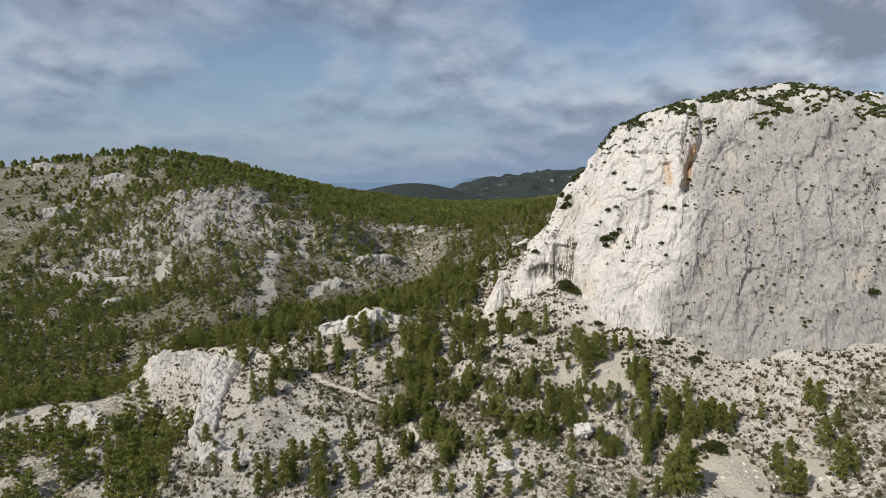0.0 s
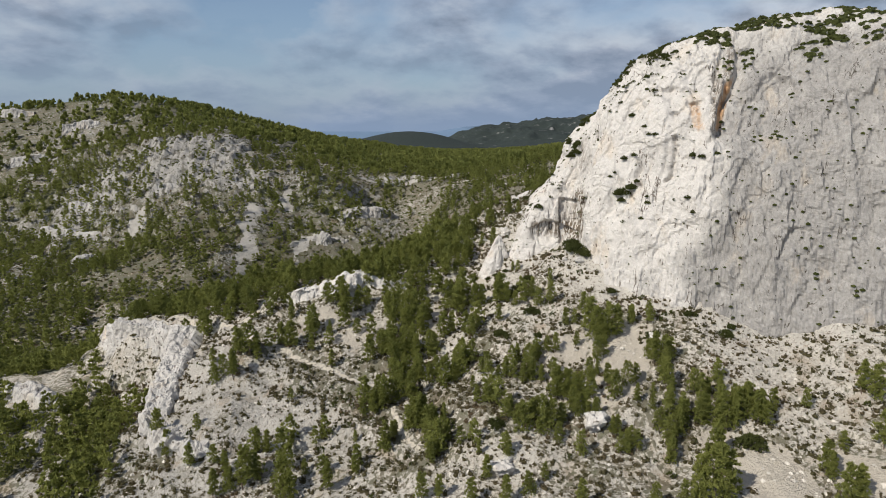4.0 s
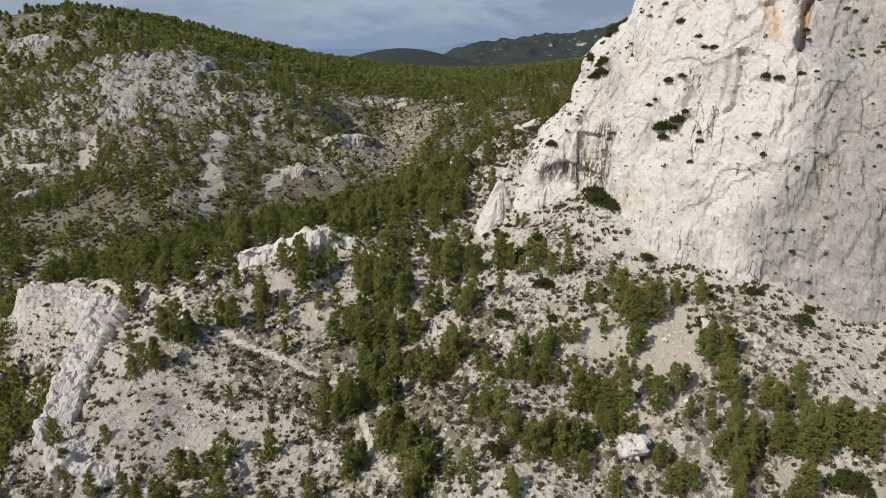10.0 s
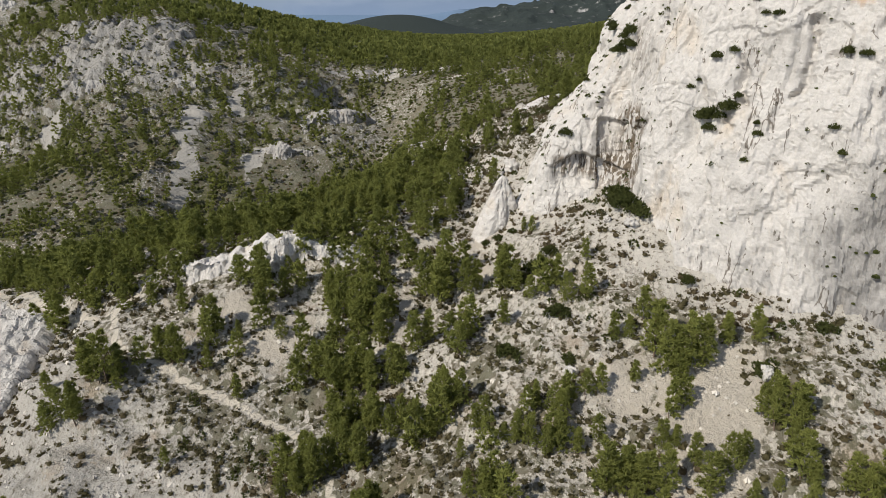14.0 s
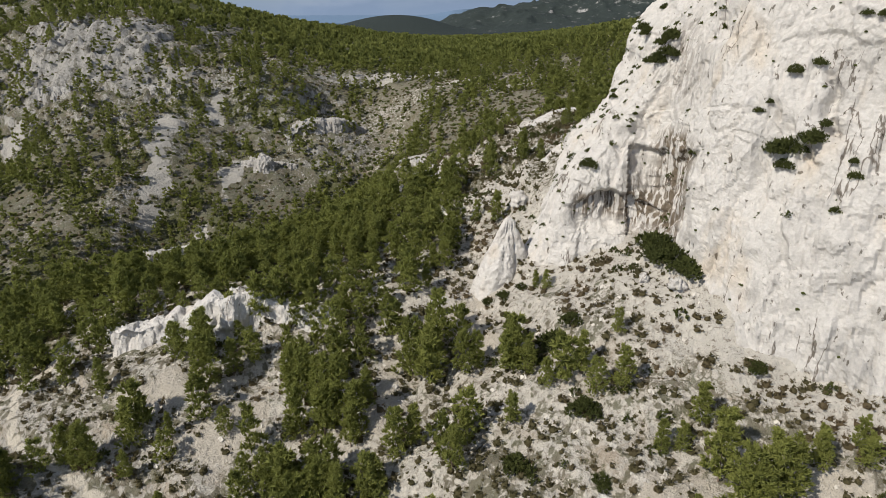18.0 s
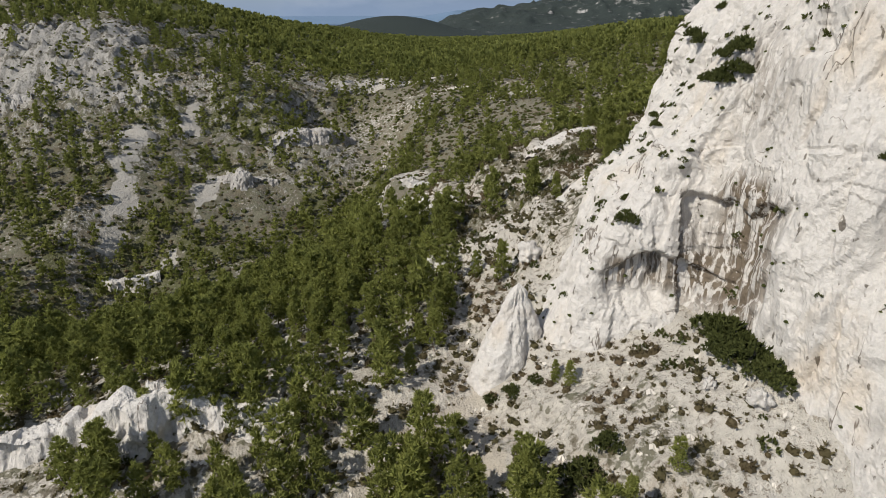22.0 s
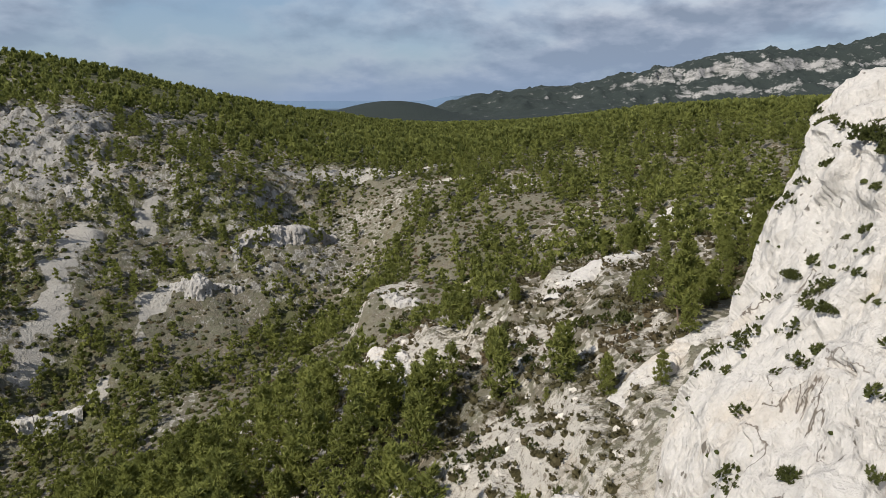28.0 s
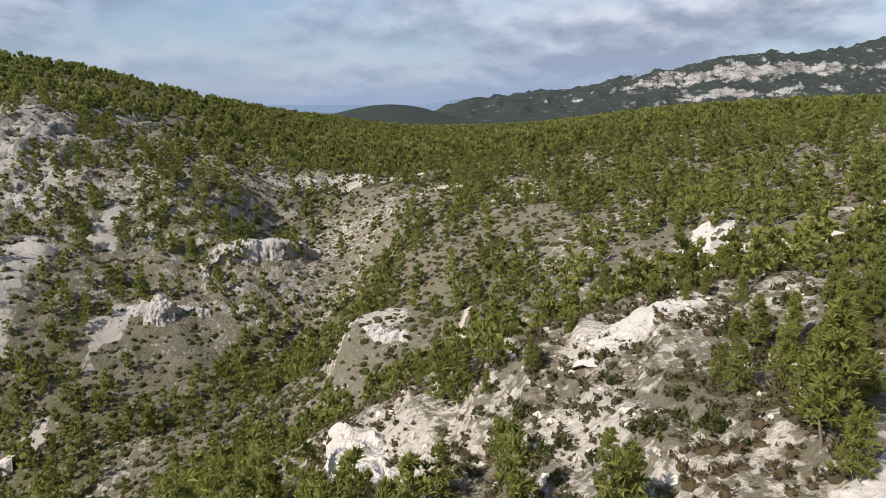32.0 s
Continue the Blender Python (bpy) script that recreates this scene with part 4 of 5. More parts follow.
def pinnacle():
    """A free-standing cone of rock, steep on its east side, with a blunt leaning tip."""
    rows, columns = 110, 150
    t = np.linspace(0, 1, rows)[:, None]
    a = np.linspace(0, 2 * math.pi, columns)[None]
    r = spline((0, 0.18, 0.38, 0.58, 0.76, 0.86, 0.95, 1.0), (5.4, 4.7, 3.85, 2.9, 1.9, 1.25, 0.72, 0.03), t.ravel())[:, None]
    cx = spline((0, 0.3, 0.6, 0.85, 1), (4.5, 5.0, 5.5, 5.7, 5.9), t.ravel())[:, None]
    z = -1.8 + 13.9 * t + 0 * a
    lobe = 1 + 0.10 * np.cos(3 * a + 0.6) - 0.16 * np.exp(-((a - 5.45) / 0.22) ** 2) - 0.12 * np.exp(-((a - 4.6) / 0.12) ** 2) * t
    p = np.stack([cx + r * lobe * np.cos(a), 0.4 + 0.9 * r * lobe * np.sin(a), z], -1)
    n = np.stack([np.cos(a) + 0 * t, np.sin(a) + 0 * t, 0.3 + 0 * z], -1)
    x, y = p[..., 0], p[..., 1]
    ring = np.cos(a) * 3 + 0 * z, np.sin(a) * 3 + 0 * z
    d = 0.24 * fbm(ring[0] / 1.6, ring[1] / 1.6, z / 3, 4, 300) + 0.24 * steps(fbm(ring[0] / 2, ring[1] / 2, z / 5, 3, 310), 0.4, 0.12) + 0.14 * fbm(x / 0.7, y / 0.7, z / 0.9, 3, 320)
    fade = smooth(1.0, 0.90, t)
    p = p + n * (d * fade)[..., None]
    p[:, -1] = p[:, 0]
    me = mesh_of("rock_pinnacle", p.reshape(-1, 3), grid_faces(rows, columns), True, lichen=np.full(rows * columns, 0.0), stain_shade=np.zeros(rows * columns))
    return thing("rock_pinnacle", me, LIMESTONE, label="free-standing pointed white limestone pinnacle beside the cliff foot", category="rock pinnacle")


pinnacle()


def scarp(name, line, foot, top, inset, depth, columns, rows, big, small, seed, lichen, **tags):
    """A low rock wall along a line (its face on the right-hand side): heights of foot and top a station, and how far the top lies back."""
    line = np.array(line, float)
    way = np.gradient(line, axis=0)
    left = np.stack([-way[:, 1], way[:, 0]], 1) / np.linalg.norm(way, axis=1, keepdims=True)
    foot, top = np.array(foot, float), np.array(top, float)
    many = np.linspace(0, len(line) - 1, 5 * len(line))
    line, left, foot, top = (spline(np.arange(len(line)), a, many) for a in (line, left, foot, top))
    top = top + 0.9 * steps(fbm(many * 0.9, 0, 0, 3, seed + 40), 0.5, 0.2) * min(1.3, inset * 0.5)
    line = line + left * (0.9 * fbm(many * 0.8, 5, 0, 3, seed + 41) * min(1.5, inset * 0.5))[:, None]

    def rail(back, z):
        return [tuple(v) for v in np.column_stack([line + left * back, z])]
    rails = (rail(-0.6, foot - 2.5), rail(0, foot + 0.1 * (top - foot)), rail(inset * 0.55, foot + 0.62 * (top - foot)), rail(inset, top), rail(inset + depth * 0.5, top - 0.2), rail(inset + depth, foot - 2.5))
    return crag(name, rails, (0, 0.14, 0.42, 0.66, 0.86, 1), columns, rows, big, small, seed, lichen, 0.0, 0.4, None, 0.75, **tags)


scarp("rock_outcrop", ((-61.5, -9), (-57, -12), (-51, -12), (-45, -11.5), (-40, -11.5), (-35, -9.5), (-31, -8.5), (-27, -8.5), (-22, -7.5), (-17, -6)),
      (-13, -13, -11, -9, -7, -6, -6, -6.5, -6, -5), (-5.6, -3.6, -2.4, -1.2, 0.8, 0.8, -0.6, -1.8, -2.8, -4.2), 2.0, 6, 300, 80, 1.1, 0.35, 400, 0.2,
      label="long white limestone outcrop along the wooded ridge", category="rock outcrop")
scarp("rock_wall", ((-138, 24), (-128, 9), (-117, -2), (-105, -9), (-95, -15), (-93, -24), (-92, -35), (-90, -47), (-84, -56), (-74, -62), (-62, -65), (-50, -66)),
      (-36, -31, -29, -29, -31, -35, -38, -43, -46, -44, -40, -37), (-33, -21.5, -17, -15.5, -16, -18, -21, -25.5, -28, -28.5, -29, -30), 2.4, 11, 400, 110, 1.6, 0.4, 430, 0.4,
      label="pale weathered limestone wall and buttress below the ridge", category="rock wall")
scarp("rock_band", ((-78, 206), (-70, 210), (-62, 214), (-54, 220), (-46, 228), (-40, 238)), (-20, -19, -20, -21, -22, -20), (-12, -7.5, -6.2, -7.5, -9.5, -14), 4, 12, 180, 60, 1.7, 0.5, 460, 0.85,
      label="grey craggy limestone band on the far hillside", category="rock band")
scarp("rock_band", ((-102, 188), (-94, 188), (-86, 187), (-78, 191), (-68, 196), (-58, 202)), (-28, -30, -31, -31, -30, -30), (-23, -20, -17.5, -21, -22, -25), 4, 10, 180, 60, 1.7, 0.5, 480, 0.7,
      label="lower grey limestone band with a small prow", category="rock band")
scarp("rock_wall", ((-24, 146), (-20, 139), (-17, 134.5), (-9, 132), (0, 132.5), (4, 138)), (-20, -20, -21, -21, -19, -15), (-10, -7.8, -7.2, -8.6, -10.8, -11), 3, 8, 180, 70, 0.9, 0.35, 500, 0.55,
      label="smooth white limestone wall above the green gully", category="rock wall")
scarp("rock_wall", ((-16, 76), (-17, 67), (-14, 57), (-9, 47), (-3, 40)), (-6, -5, -4, -3, -1), (1, 2.6, 4.2, 4.2, 4), 5, 8, 200, 70, 1.0, 0.35, 520, 0.2,
      label="broken white limestone spur on the saddle", category="rock wall")
scarp("rock_ledge", ((-128, 139), (-120, 137), (-112, 137), (-103, 140)), (-50, -51, -50, -47), (-46, -45, -44, -43), 1.5, 6, 120, 40, 0.7, 0.3, 540, 0.5,
      label="low pale rock ledge in the valley bottom", category="rock ledge")

scarp("rock_ledge", ((-156, -10), (-148, -15), (-140, -18), (-131, -22), (-124, -25)), (-43, -42, -41, -40, -39), (-38, -35, -34, -34.5, -36.5), 2.5, 8, 130, 50, 1.1, 0.4, 560, 0.45,
      label="pale broken rock ledge above the pine gully", category="rock ledge")
BANDS = ((((-280, 219), (-262, 208), (-248, 203), (-227, 197)), -27, -19), (((-234, 171), (-225, 176), (-214, 186)), -37, -30.5), (((-264, 226), (-252, 223), (-242, 223), (-234, 226)), -11, -3),
         (((-348, 303), (-332, 305), (-316, 312)), 15, 23), (((-424, 402), (-405, 395), (-386, 398)), 52, 61), (((-334, 351), (-315, 355), (-298, 362)), 41, 50), (((-158, 226), (-148, 224), (-138, 226)), 4, 10), (((-205, 222), (-196, 219), (-185, 221)), 3, 10))
for n, (line, low_z, high_z) in enumerate(BANDS):
    scarp("rock_band", line, [low_z] * len(line), [high_z - 1.5] + [high_z] * (len(line) - 2) + [high_z - 2], 2.5, 6, 110, 36, 1.2, 0.4, 700 + 10 * n, 0.65,
          label="grey limestone band across the rocky hillside", category="rock band", group="bands of the western hill")


def rock_slab(line, wide, seed, label):
    """A clean tilted slab of rock lying on the slope along a line."""
    line = np.array(line, float)
    way = np.gradient(line, axis=0)
    left = np.stack([-way[:, 1], way[:, 0]], 1) / np.linalg.norm(way, axis=1, keepdims=True)

    def rail(side, lift):
        at = line + left * side
        return [tuple(v) for v in np.column_stack([at, height(at[:, 0], at[:, 1]) + lift])]
    rails = (rail(-wide * 0.62, -1.5), rail(-wide * 0.5, 0.4), rail(0, 0.75), rail(wide * 0.5, 0.55), rail(wide * 0.65, -1.5))
    return crag("rock_slab", rails, (0, 0.2, 0.5, 0.8, 1), 120, 40, 0.35, 0.22, seed, 0.2, 0.0, 0.3, None, 0.6, label=label, category="rock slab")


rock_slab(((15, 25), (19, 26.6), (24, 28.4), (29, 31.5), (34, 36)), 2.6, 820, "clean white tilted rock slab between green bushes")
rock_slab(((47, 110), (51, 119), (55, 128), (59, 136), (63, 143)), 9, 840, "wide broken white rock slab among pines")
rock_slab(((50, 91), (55, 93.5), (61, 97)), 5, 850, "smooth pale rock slab above young pines")
rock_slab(((15, 57), (19, 61), (24, 64), (28, 65)), 4.2, 830, "broken pale rock slab on the open slope")


def boulder(x, y, wide, tall, seed, label):
    rows, columns = 26, 36
    t, a = np.linspace(0.02, 0.98, rows)[:, None] * math.pi, np.linspace(0, 2 * math.pi, columns)[None]
    u = np.stack([np.sin(t) * np.cos(a), np.sin(t) * np.sin(a), -np.cos(t) + 0 * a], -1)
    k = 1 + 0.50 * steps(fbm(u[..., 0] * 1.8, u[..., 1] * 1.8, u[..., 2] * 1.8, 3, seed), 0.28, 0.10) + 0.06 * fbm(u[..., 0] * 6, u[..., 1] * 6, u[..., 2] * 6, 3, seed + 5)
    z = float(height(np.array([x]), np.array([y]))[0])
    p = u * k[..., None] * (wide / 2, wide / 2, tall * 0.62) + (x, y, z + tall * 0.32)
    me = mesh_of("boulder", p.reshape(-1, 3), grid_faces(rows, columns), True, lichen=np.full(rows * columns, 0.12), stain_shade=np.zeros(rows * columns))
    return thing("boulder", me, LIMESTONE, label=label, category="boulder", group="boulders on the slope")


boulder(22.2, -69.5, 4.4, 4.0, 600, "large white limestone boulder on the stony slope")
boulder(13, -44, 2.0, 1.5, 610, "small pale boulder beside a dark green bush")
boulder(1.5, -77, 5.0, 2.2, 620, "broad broken white boulder among low heath")
boulder(27.5, -19.5, 2.0, 1.8, 630, "pale boulder below the cliff foot bushes")
boulder(24, -16, 1.4, 1.2, 640, "small white boulder on the rubble fan")
boulder(40, -50, 1.8, 1.6, 650, "small grey boulder on the upper slope")
boulder(-4.5, 25, 3.2, 2.4, 660, "white boulder on the ridge north of the pinnacle")
boulder(9.5, 16, 3.4, 2.6, 670, "white boulder leaning near the cliff foot")

# ---- pines and shrubs ----
rng = np.random.default_rng(7)


def blades(centres, outward, count, length, width, droop, gen):
    """Tufts of narrow leaves at the centres: three corners a leaf."""
    n = len(centres)
    c = np.repeat(centres, count, 0)
    out = np.repeat(outward, count, 0)
    way = 0.5 * out + gen.normal(0, 0.6, (n * count, 3)) + (0, 0, droop)
    way /= np.linalg.norm(way, axis=1, keepdims=True)
    side = np.cross(way, out + gen.normal(0, 0.45, way.shape))
    side /= np.linalg.norm(side, axis=1, keepdims=True)
    size = length * gen.uniform(0.7, 1.3, (n * count, 1))
    wide = width * gen.uniform(0.7, 1.3, (n * count, 1))
    tri = np.stack([c - side * wide - way * size * 0.25, c + side * wide - way * size * 0.25, c + way * size], 1)
    facing = out / np.maximum(np.linalg.norm(out, axis=1, keepdims=True), 1e-9) + 0.35 * gen.normal(0, 1, out.shape) + (0, 0, 0.25)
    facing /= np.linalg.norm(facing, axis=1, keepdims=True)
    return np.concatenate([tri, np.repeat(facing[:, None], 3, 1)], 2).reshape(-1, 6)


def lobes_crown(tall, spread, lobes, tufts, per, length, width, gen, bottom=0.10, droop=0.5):
    """A pine's crown: uneven lobes of tufts on whorled limbs, for a tree of that height."""
    centres, ways = [], []
    for k in range(lobes):
        h = bottom + (0.95 - bottom) * (k + 0.5) / lobes
        left = (1.0 - h) / (1.0 - bottom)
        reach = spread * (0.22 + 0.95 * left ** 0.75) * (0.72 + 0.28 * min(1, 3 * (1 - left))) * gen.uniform(0.7, 1.1)
        a = 2.4 * k + gen.uniform(-0.5, 0.5)
        off = reach * 0.58 * np.array([math.cos(a), math.sin(a), 0])
        mid = np.array([0, 0, tall * h]) + off
        r = np.array([reach * 0.48, reach * 0.48, tall * 0.085 * gen.uniform(0.8, 1.3)])
        d = gen.normal(0, 1, (tufts, 3))
        d /= np.linalg.norm(d, axis=1, keepdims=True)
        d[:, 2] = np.abs(d[:, 2]) * 1.1 - 0.25
        centres.append(mid + d * r * gen.uniform(0.7, 1.05, (tufts, 1)))
        ways.append(d + 1.1 * off / max(reach, 1e-6) + (0, 0, 0.35 * h))
    return blades(np.concatenate(centres), np.concatenate(ways), per, length, width, droop, gen)


def trunk_verts(tall, thick, gen, lean=0.25, sides=6, rings=6):
    out = []
    for k in range(rings):
        t = k / (rings - 1)
        mid = np.array([lean * tall * 0.25 * t * t, lean * tall * 0.12 * math.sin(2.5 * t), -0.5 + t * tall * 0.9])
        a = np.arange(sides) * 2 * math.pi / sides
        r = thick * (1.25 - 1.1 * t)
        out.append(mid + np.stack([r * np.cos(a), r * np.sin(a), 0 * a], 1))
    faces = [(k * sides + j, k * sides + (j + 1) % sides, (k + 1) * sides + (j + 1) % sides, (k + 1) * sides + j) for k in range(rings - 1) for j in range(sides)]
    return np.concatenate(out), np.array(faces)


def tris(n):
    return np.arange(n * 3).reshape(-1, 3)


PINES = []
for k in range(8):
    gen = np.random.default_rng(200 + k)
    spread = (0.28, 0.34, 0.25, 0.36, 0.30, 0.23, 0.34, 0.29)[k]
    crown = lobes_crown(1.0, spread * 0.90, 19 + k % 3, 18, 7, 0.060, 0.0150, gen)
    tv, tf = trunk_verts(1.0, 0.022, gen, gen.uniform(-0.6, 0.6))
    PINES.append((mesh_of("pine_crown", crown[:, :3], tris(len(crown) // 3), tone=np.full(len(crown), 0.85), custom_normal=crown[:, 3:]), mesh_of("pine_trunk", tv, tf, True)))
    PINES[-1][0].materials.append(PINE_NEEDLES)
    PINES[-1][1].materials.append(BARK)


def pine(x, y, tall, k):
    z = float(height(np.array([x]), np.array([y]))[0])
    root = new("pine_tree")
    root.empty_display_size = 0.2
    root.matrix_world = pose(x, y, z - 0.1, 0, 0, (k * 137.5 + x * 31) % 360) @ Matrix.Diagonal((tall, tall, tall, 1))
    crown, stem = PINES[k % len(PINES)]
    part("trunk", stem, BARK, root)
    part("crown", crown, PINE_NEEDLES, root)
    look_of = "slender" if k % 8 in (2, 5) else "broad" if k % 8 in (1, 3, 6) else "bushy"
    size = "tall" if tall > 6.5 else "young" if tall < 3.6 else "middling"
    return tagged(root, label=f"{size} {look_of} green Aleppo pine on stony slope", category="pine tree", group="pines on the slope")


def spread_copies(name, template, mat, places, sizes, gen, squash=1.0, **tags):
    """Many plants or stones as one mesh: the template's triangles at every place, turned and sized."""
    n, m = len(places), len(template)
    a = gen.uniform(0, 2 * math.pi, n)
    c, s = np.cos(a)[:, None], np.sin(a)[:, None]
    t = template[None]
    size = np.asarray(sizes)[:, None]
    v = np.stack([(c * t[..., 0] - s * t[..., 1]) * size, (s * t[..., 0] + c * t[..., 1]) * size, t[..., 2] * size * squash], -1) + places[:, None]
    layers = {}
    if t.shape[-1] == 6:
        layers["custom_normal"] = np.stack([c * t[..., 3] - s * t[..., 4], s * t[..., 3] + c * t[..., 4], t[..., 5] + 0 * c], -1).reshape(-1, 3)
    tone = np.repeat(gen.uniform(0.25, 1, n), m)
    me = mesh_of(name, v.reshape(-1, 3), tris(n * m // 3), tone=tone, **layers)
    return thing(name, me, mat, kind="stuff", **tags)


def sample(count, x0, x1, y0, y1, density, gap, gen):
    """Places picked by a density, at least gap apart."""
    x, y = gen.uniform(x0, x1, count), gen.uniform(y0, y1, count)
    keep = gen.uniform(0, 1, count) < density(x, y)
    x, y = x[keep], y[keep]
    cell = {}
    ok = np.zeros(len(x), bool)
    for n in range(len(x)):
        key = (int(x[n] // gap), int(y[n] // gap))
        if key in cell:
            continue
        cell[key] = ok[n] = True
    return np.stack([x[ok], y[ok]], 1)


def on_ground(xy, sink=0.0):
    return np.column_stack([xy, height(xy[:, 0], xy[:, 1]) - sink])


CLIFF_PLAN = np.array([p[:2] for p in FOOT] + [p[:2] for p in BACK[::-1]])


def in_cliff(x, y, margin=0.0):
    inside = np.zeros(np.shape(x), bool)
    for (ax, ay), (bx, by) in zip(CLIFF_PLAN, np.roll(CLIFF_PLAN, -1, 0)):
        cross = ((ay > y) != (by > y)) & (x < (bx - ax) * (y - ay) / (by - ay + 1e-9) + ax)
        inside ^= cross
    return inside


def tree_density(x, y):
    return woods_at(x, y) * ~in_cliff(x, y) * (near_path(x, y) > 1.6) * (1 - bump(x, y, 24, 29.5, 11, 2.6, 1.0, 0.5))


# pines that stand out singly: way east, way north, height
JUNCTION_CLUMP = ((-64, -35, 8.2), (-67, -34, 6.0), (-62, -32, 5.6), (-69, -40, 5.3), (-66, -41, 6.3), (-73, -36, 4.3), (-53, -30, 6.8), (-56, -29, 5.7), (-49, -26, 6.9), (-48, -24, 4.7), (-56, -18, 5.4), (-40, -19, 8.5), (-42, -14, 7.4), (-37, -16, 5.5), (-46, -14, 4.9), (-43, -26, 3.5), (-36, -25, 4.1), (-48, -31, 3.9), (-41, -36, 4.4), (-50, -47, 2.9), (-50, -57, 2.9), (-47, -58, 2.9), (-40, -58, 2.2), (-32, -60, 2.7))
PATH_FOOT = ((-46, -67, 5.6), (-55, -61, 4.8), (-52, -61, 5.3), (-54, -67, 5.5), (-61, -66, 4.6), (-42, -68, 3.7), (-37, -69, 3.7), (-30, -70, 4.2), (-24, -65, 4.2), (-23, -62, 3.8), (-22, -61, 3.4), (-31, -32, 5.1), (-28, -34, 6.7), (-25, -35, 6.6), (-22, -33, 6.7), (-27, -49, 6.2), (-30, -49, 4.6), (-28, -52, 5.1), (-26, -51, 7.1), (-24, -49, 6.2), (-22, -48, 7.3), (-19, -50, 7.2), (-24, -42, 5.9), (-22, -44, 6.3), (-18, -43, 6.4), (-31, -52, 4.1))
WEST_WOOD = ((-27, -20, 7.2), (-25, -21, 8.3), (-22, -23, 8.2), (-20, -24, 8.2), (-17, -26, 6.9), (-26, -25, 7.0), (-22, -26, 6.9), (-18, -28, 5.8), (-16, -24, 5.8), (-27, -32, 5.6), (-25, -34, 5.6), (-22, -36, 6.0), (-20, -35, 6.6), (-18, -37, 6.6), (-15, -35, 6.6), (-14, -35, 5.5), (-23, -43, 5.3), (-21, -42, 6.4), (-17, -44, 6.3), (-15, -45, 5.2), (-13, -45, 5.2), (-9, -47, 5.2), (-7, -47, 4.1), (-11, -31, 6.7), (-9, -30, 5.6), (-10, -16, 8.5), (-7, -17, 8.5), (-6, -12, 8.5))
GULLY_WOOD = ((-2, -19, 6.0), (0, -19, 5.4), (-4, -36, 5.4), (-2, -33, 4.9), (4, -23, 7.0), (5, -18, 6.0), (4, -31, 4.4), (7, -24, 4.6), (9, -27, 3.9), (13, -27, 5.0), (15, -30, 4.9), (18, -31, 5.4), (-6, -44, 6.2), (-4, -45, 5.6), (-8, -43, 3.7), (-2, -49, 4.0), (0, -49, 4.5), (7, -48, 4.0), (10, -50, 4.4), (11, -51, 4.9), (4, -54, 4.8), (6, -54, 4.3), (8, -55, 4.3), (10, -54, 4.8), (2, -53, 2.9), (12, -56, 3.8), (15, -55, 3.8))
MIDDLE_SLOPE = ((-4, -53, 3.0), (-3, -60, 4.2), (-1, -61, 4.2), (0, -60, 3.7), (17, -48, 4.4), (15, -48, 3.9), (21, -39, 4.2), (23, -39, 3.6), (15, -62, 7.3), (17, -62, 6.3), (15, -61, 5.5), (18, -61, 5.5), (20, -62, 5.4), (3, -67, 4.4), (4, -66, 4.0), (6, -68, 4.0), (7, -67, 4.0), (9, -67, 4.9), (10, -66, 4.5), (12, -67, 4.4), (13, -69, 6.1), (15, -67, 4.5), (10, -70, 3.5), (14, -71, 4.4), (19, -66, 4.9), (-3, -74, 3.1), (3, -75, 3.9))
LOW_SLOPE = ((-18, -61, 6.7), (-17, -62, 7.6), (-19, -61, 5.8), (-16, -60, 5.8), (-14, -63, 4.7), (-13, -62, 3.3), (-11, -62, 3.8), (-11, -66, 4.1), (-12, -69, 5.5), (-13, -71, 4.5), (-14, -73, 4.5), (-10, -68, 4.6), (-14, -65, 5.6), (18, -75, 5.1), (21, -66, 5.3), (18, -65, 5.3), (23, -67, 4.4), (26, -71, 3.8), (27, -71, 3.4), (28, -75, 4.6), (29, -74, 4.2), (22, -63, 6.3), (19, -62, 5.4), (23, -57, 4.2), (25, -57, 3.2))
COLUMN_WOOD = ((26, -42, 8.5), (27, -47, 7.8), (28, -48, 6.8), (30, -46, 7.9), (32, -46, 6.9), (26, -53, 5.7), (28, -52, 4.7), (22, -47, 3.4), (26, -37, 5.2), (36, -44, 4.4), (37, -43, 4.0), (41, -45, 3.9), (41, -43, 4.0), (39, -56, 6.8), (41, -57, 6.3), (40, -60, 5.3), (38, -54, 4.6), (28, -63, 6.2), (27, -60, 4.5), (31, -61, 5.3), (34, -59, 4.1), (32, -66, 3.9), (36, -64, 2.6))
EAST_WOOD = ((40, -65, 3.9), (46, -66, 5.1), (45, -65, 5.1), (48, -65, 3.8), (51, -63, 5.2), (51, -65, 3.8), (46, -71, 5.7), (44, -71, 5.7), (49, -72, 7.3), (48, -72, 6.5), (52, -71, 6.5), (53, -68, 4.1), (55, -70, 6.5), (55, -69, 4.9), (57, -71, 5.6), (57, -74, 4.7), (60, -70, 4.8), (38, -70, 5.9), (40, -71, 5.8), (41, -71, 5.0), (36, -71, 5.0), (37, -75, 5.7), (37, -76, 4.8), (39, -67, 4.3), (35, -68, 3.4), (41, -69, 4.2), (45, -79, 6.2), (46, -79, 6.1), (43, -79, 3.9))
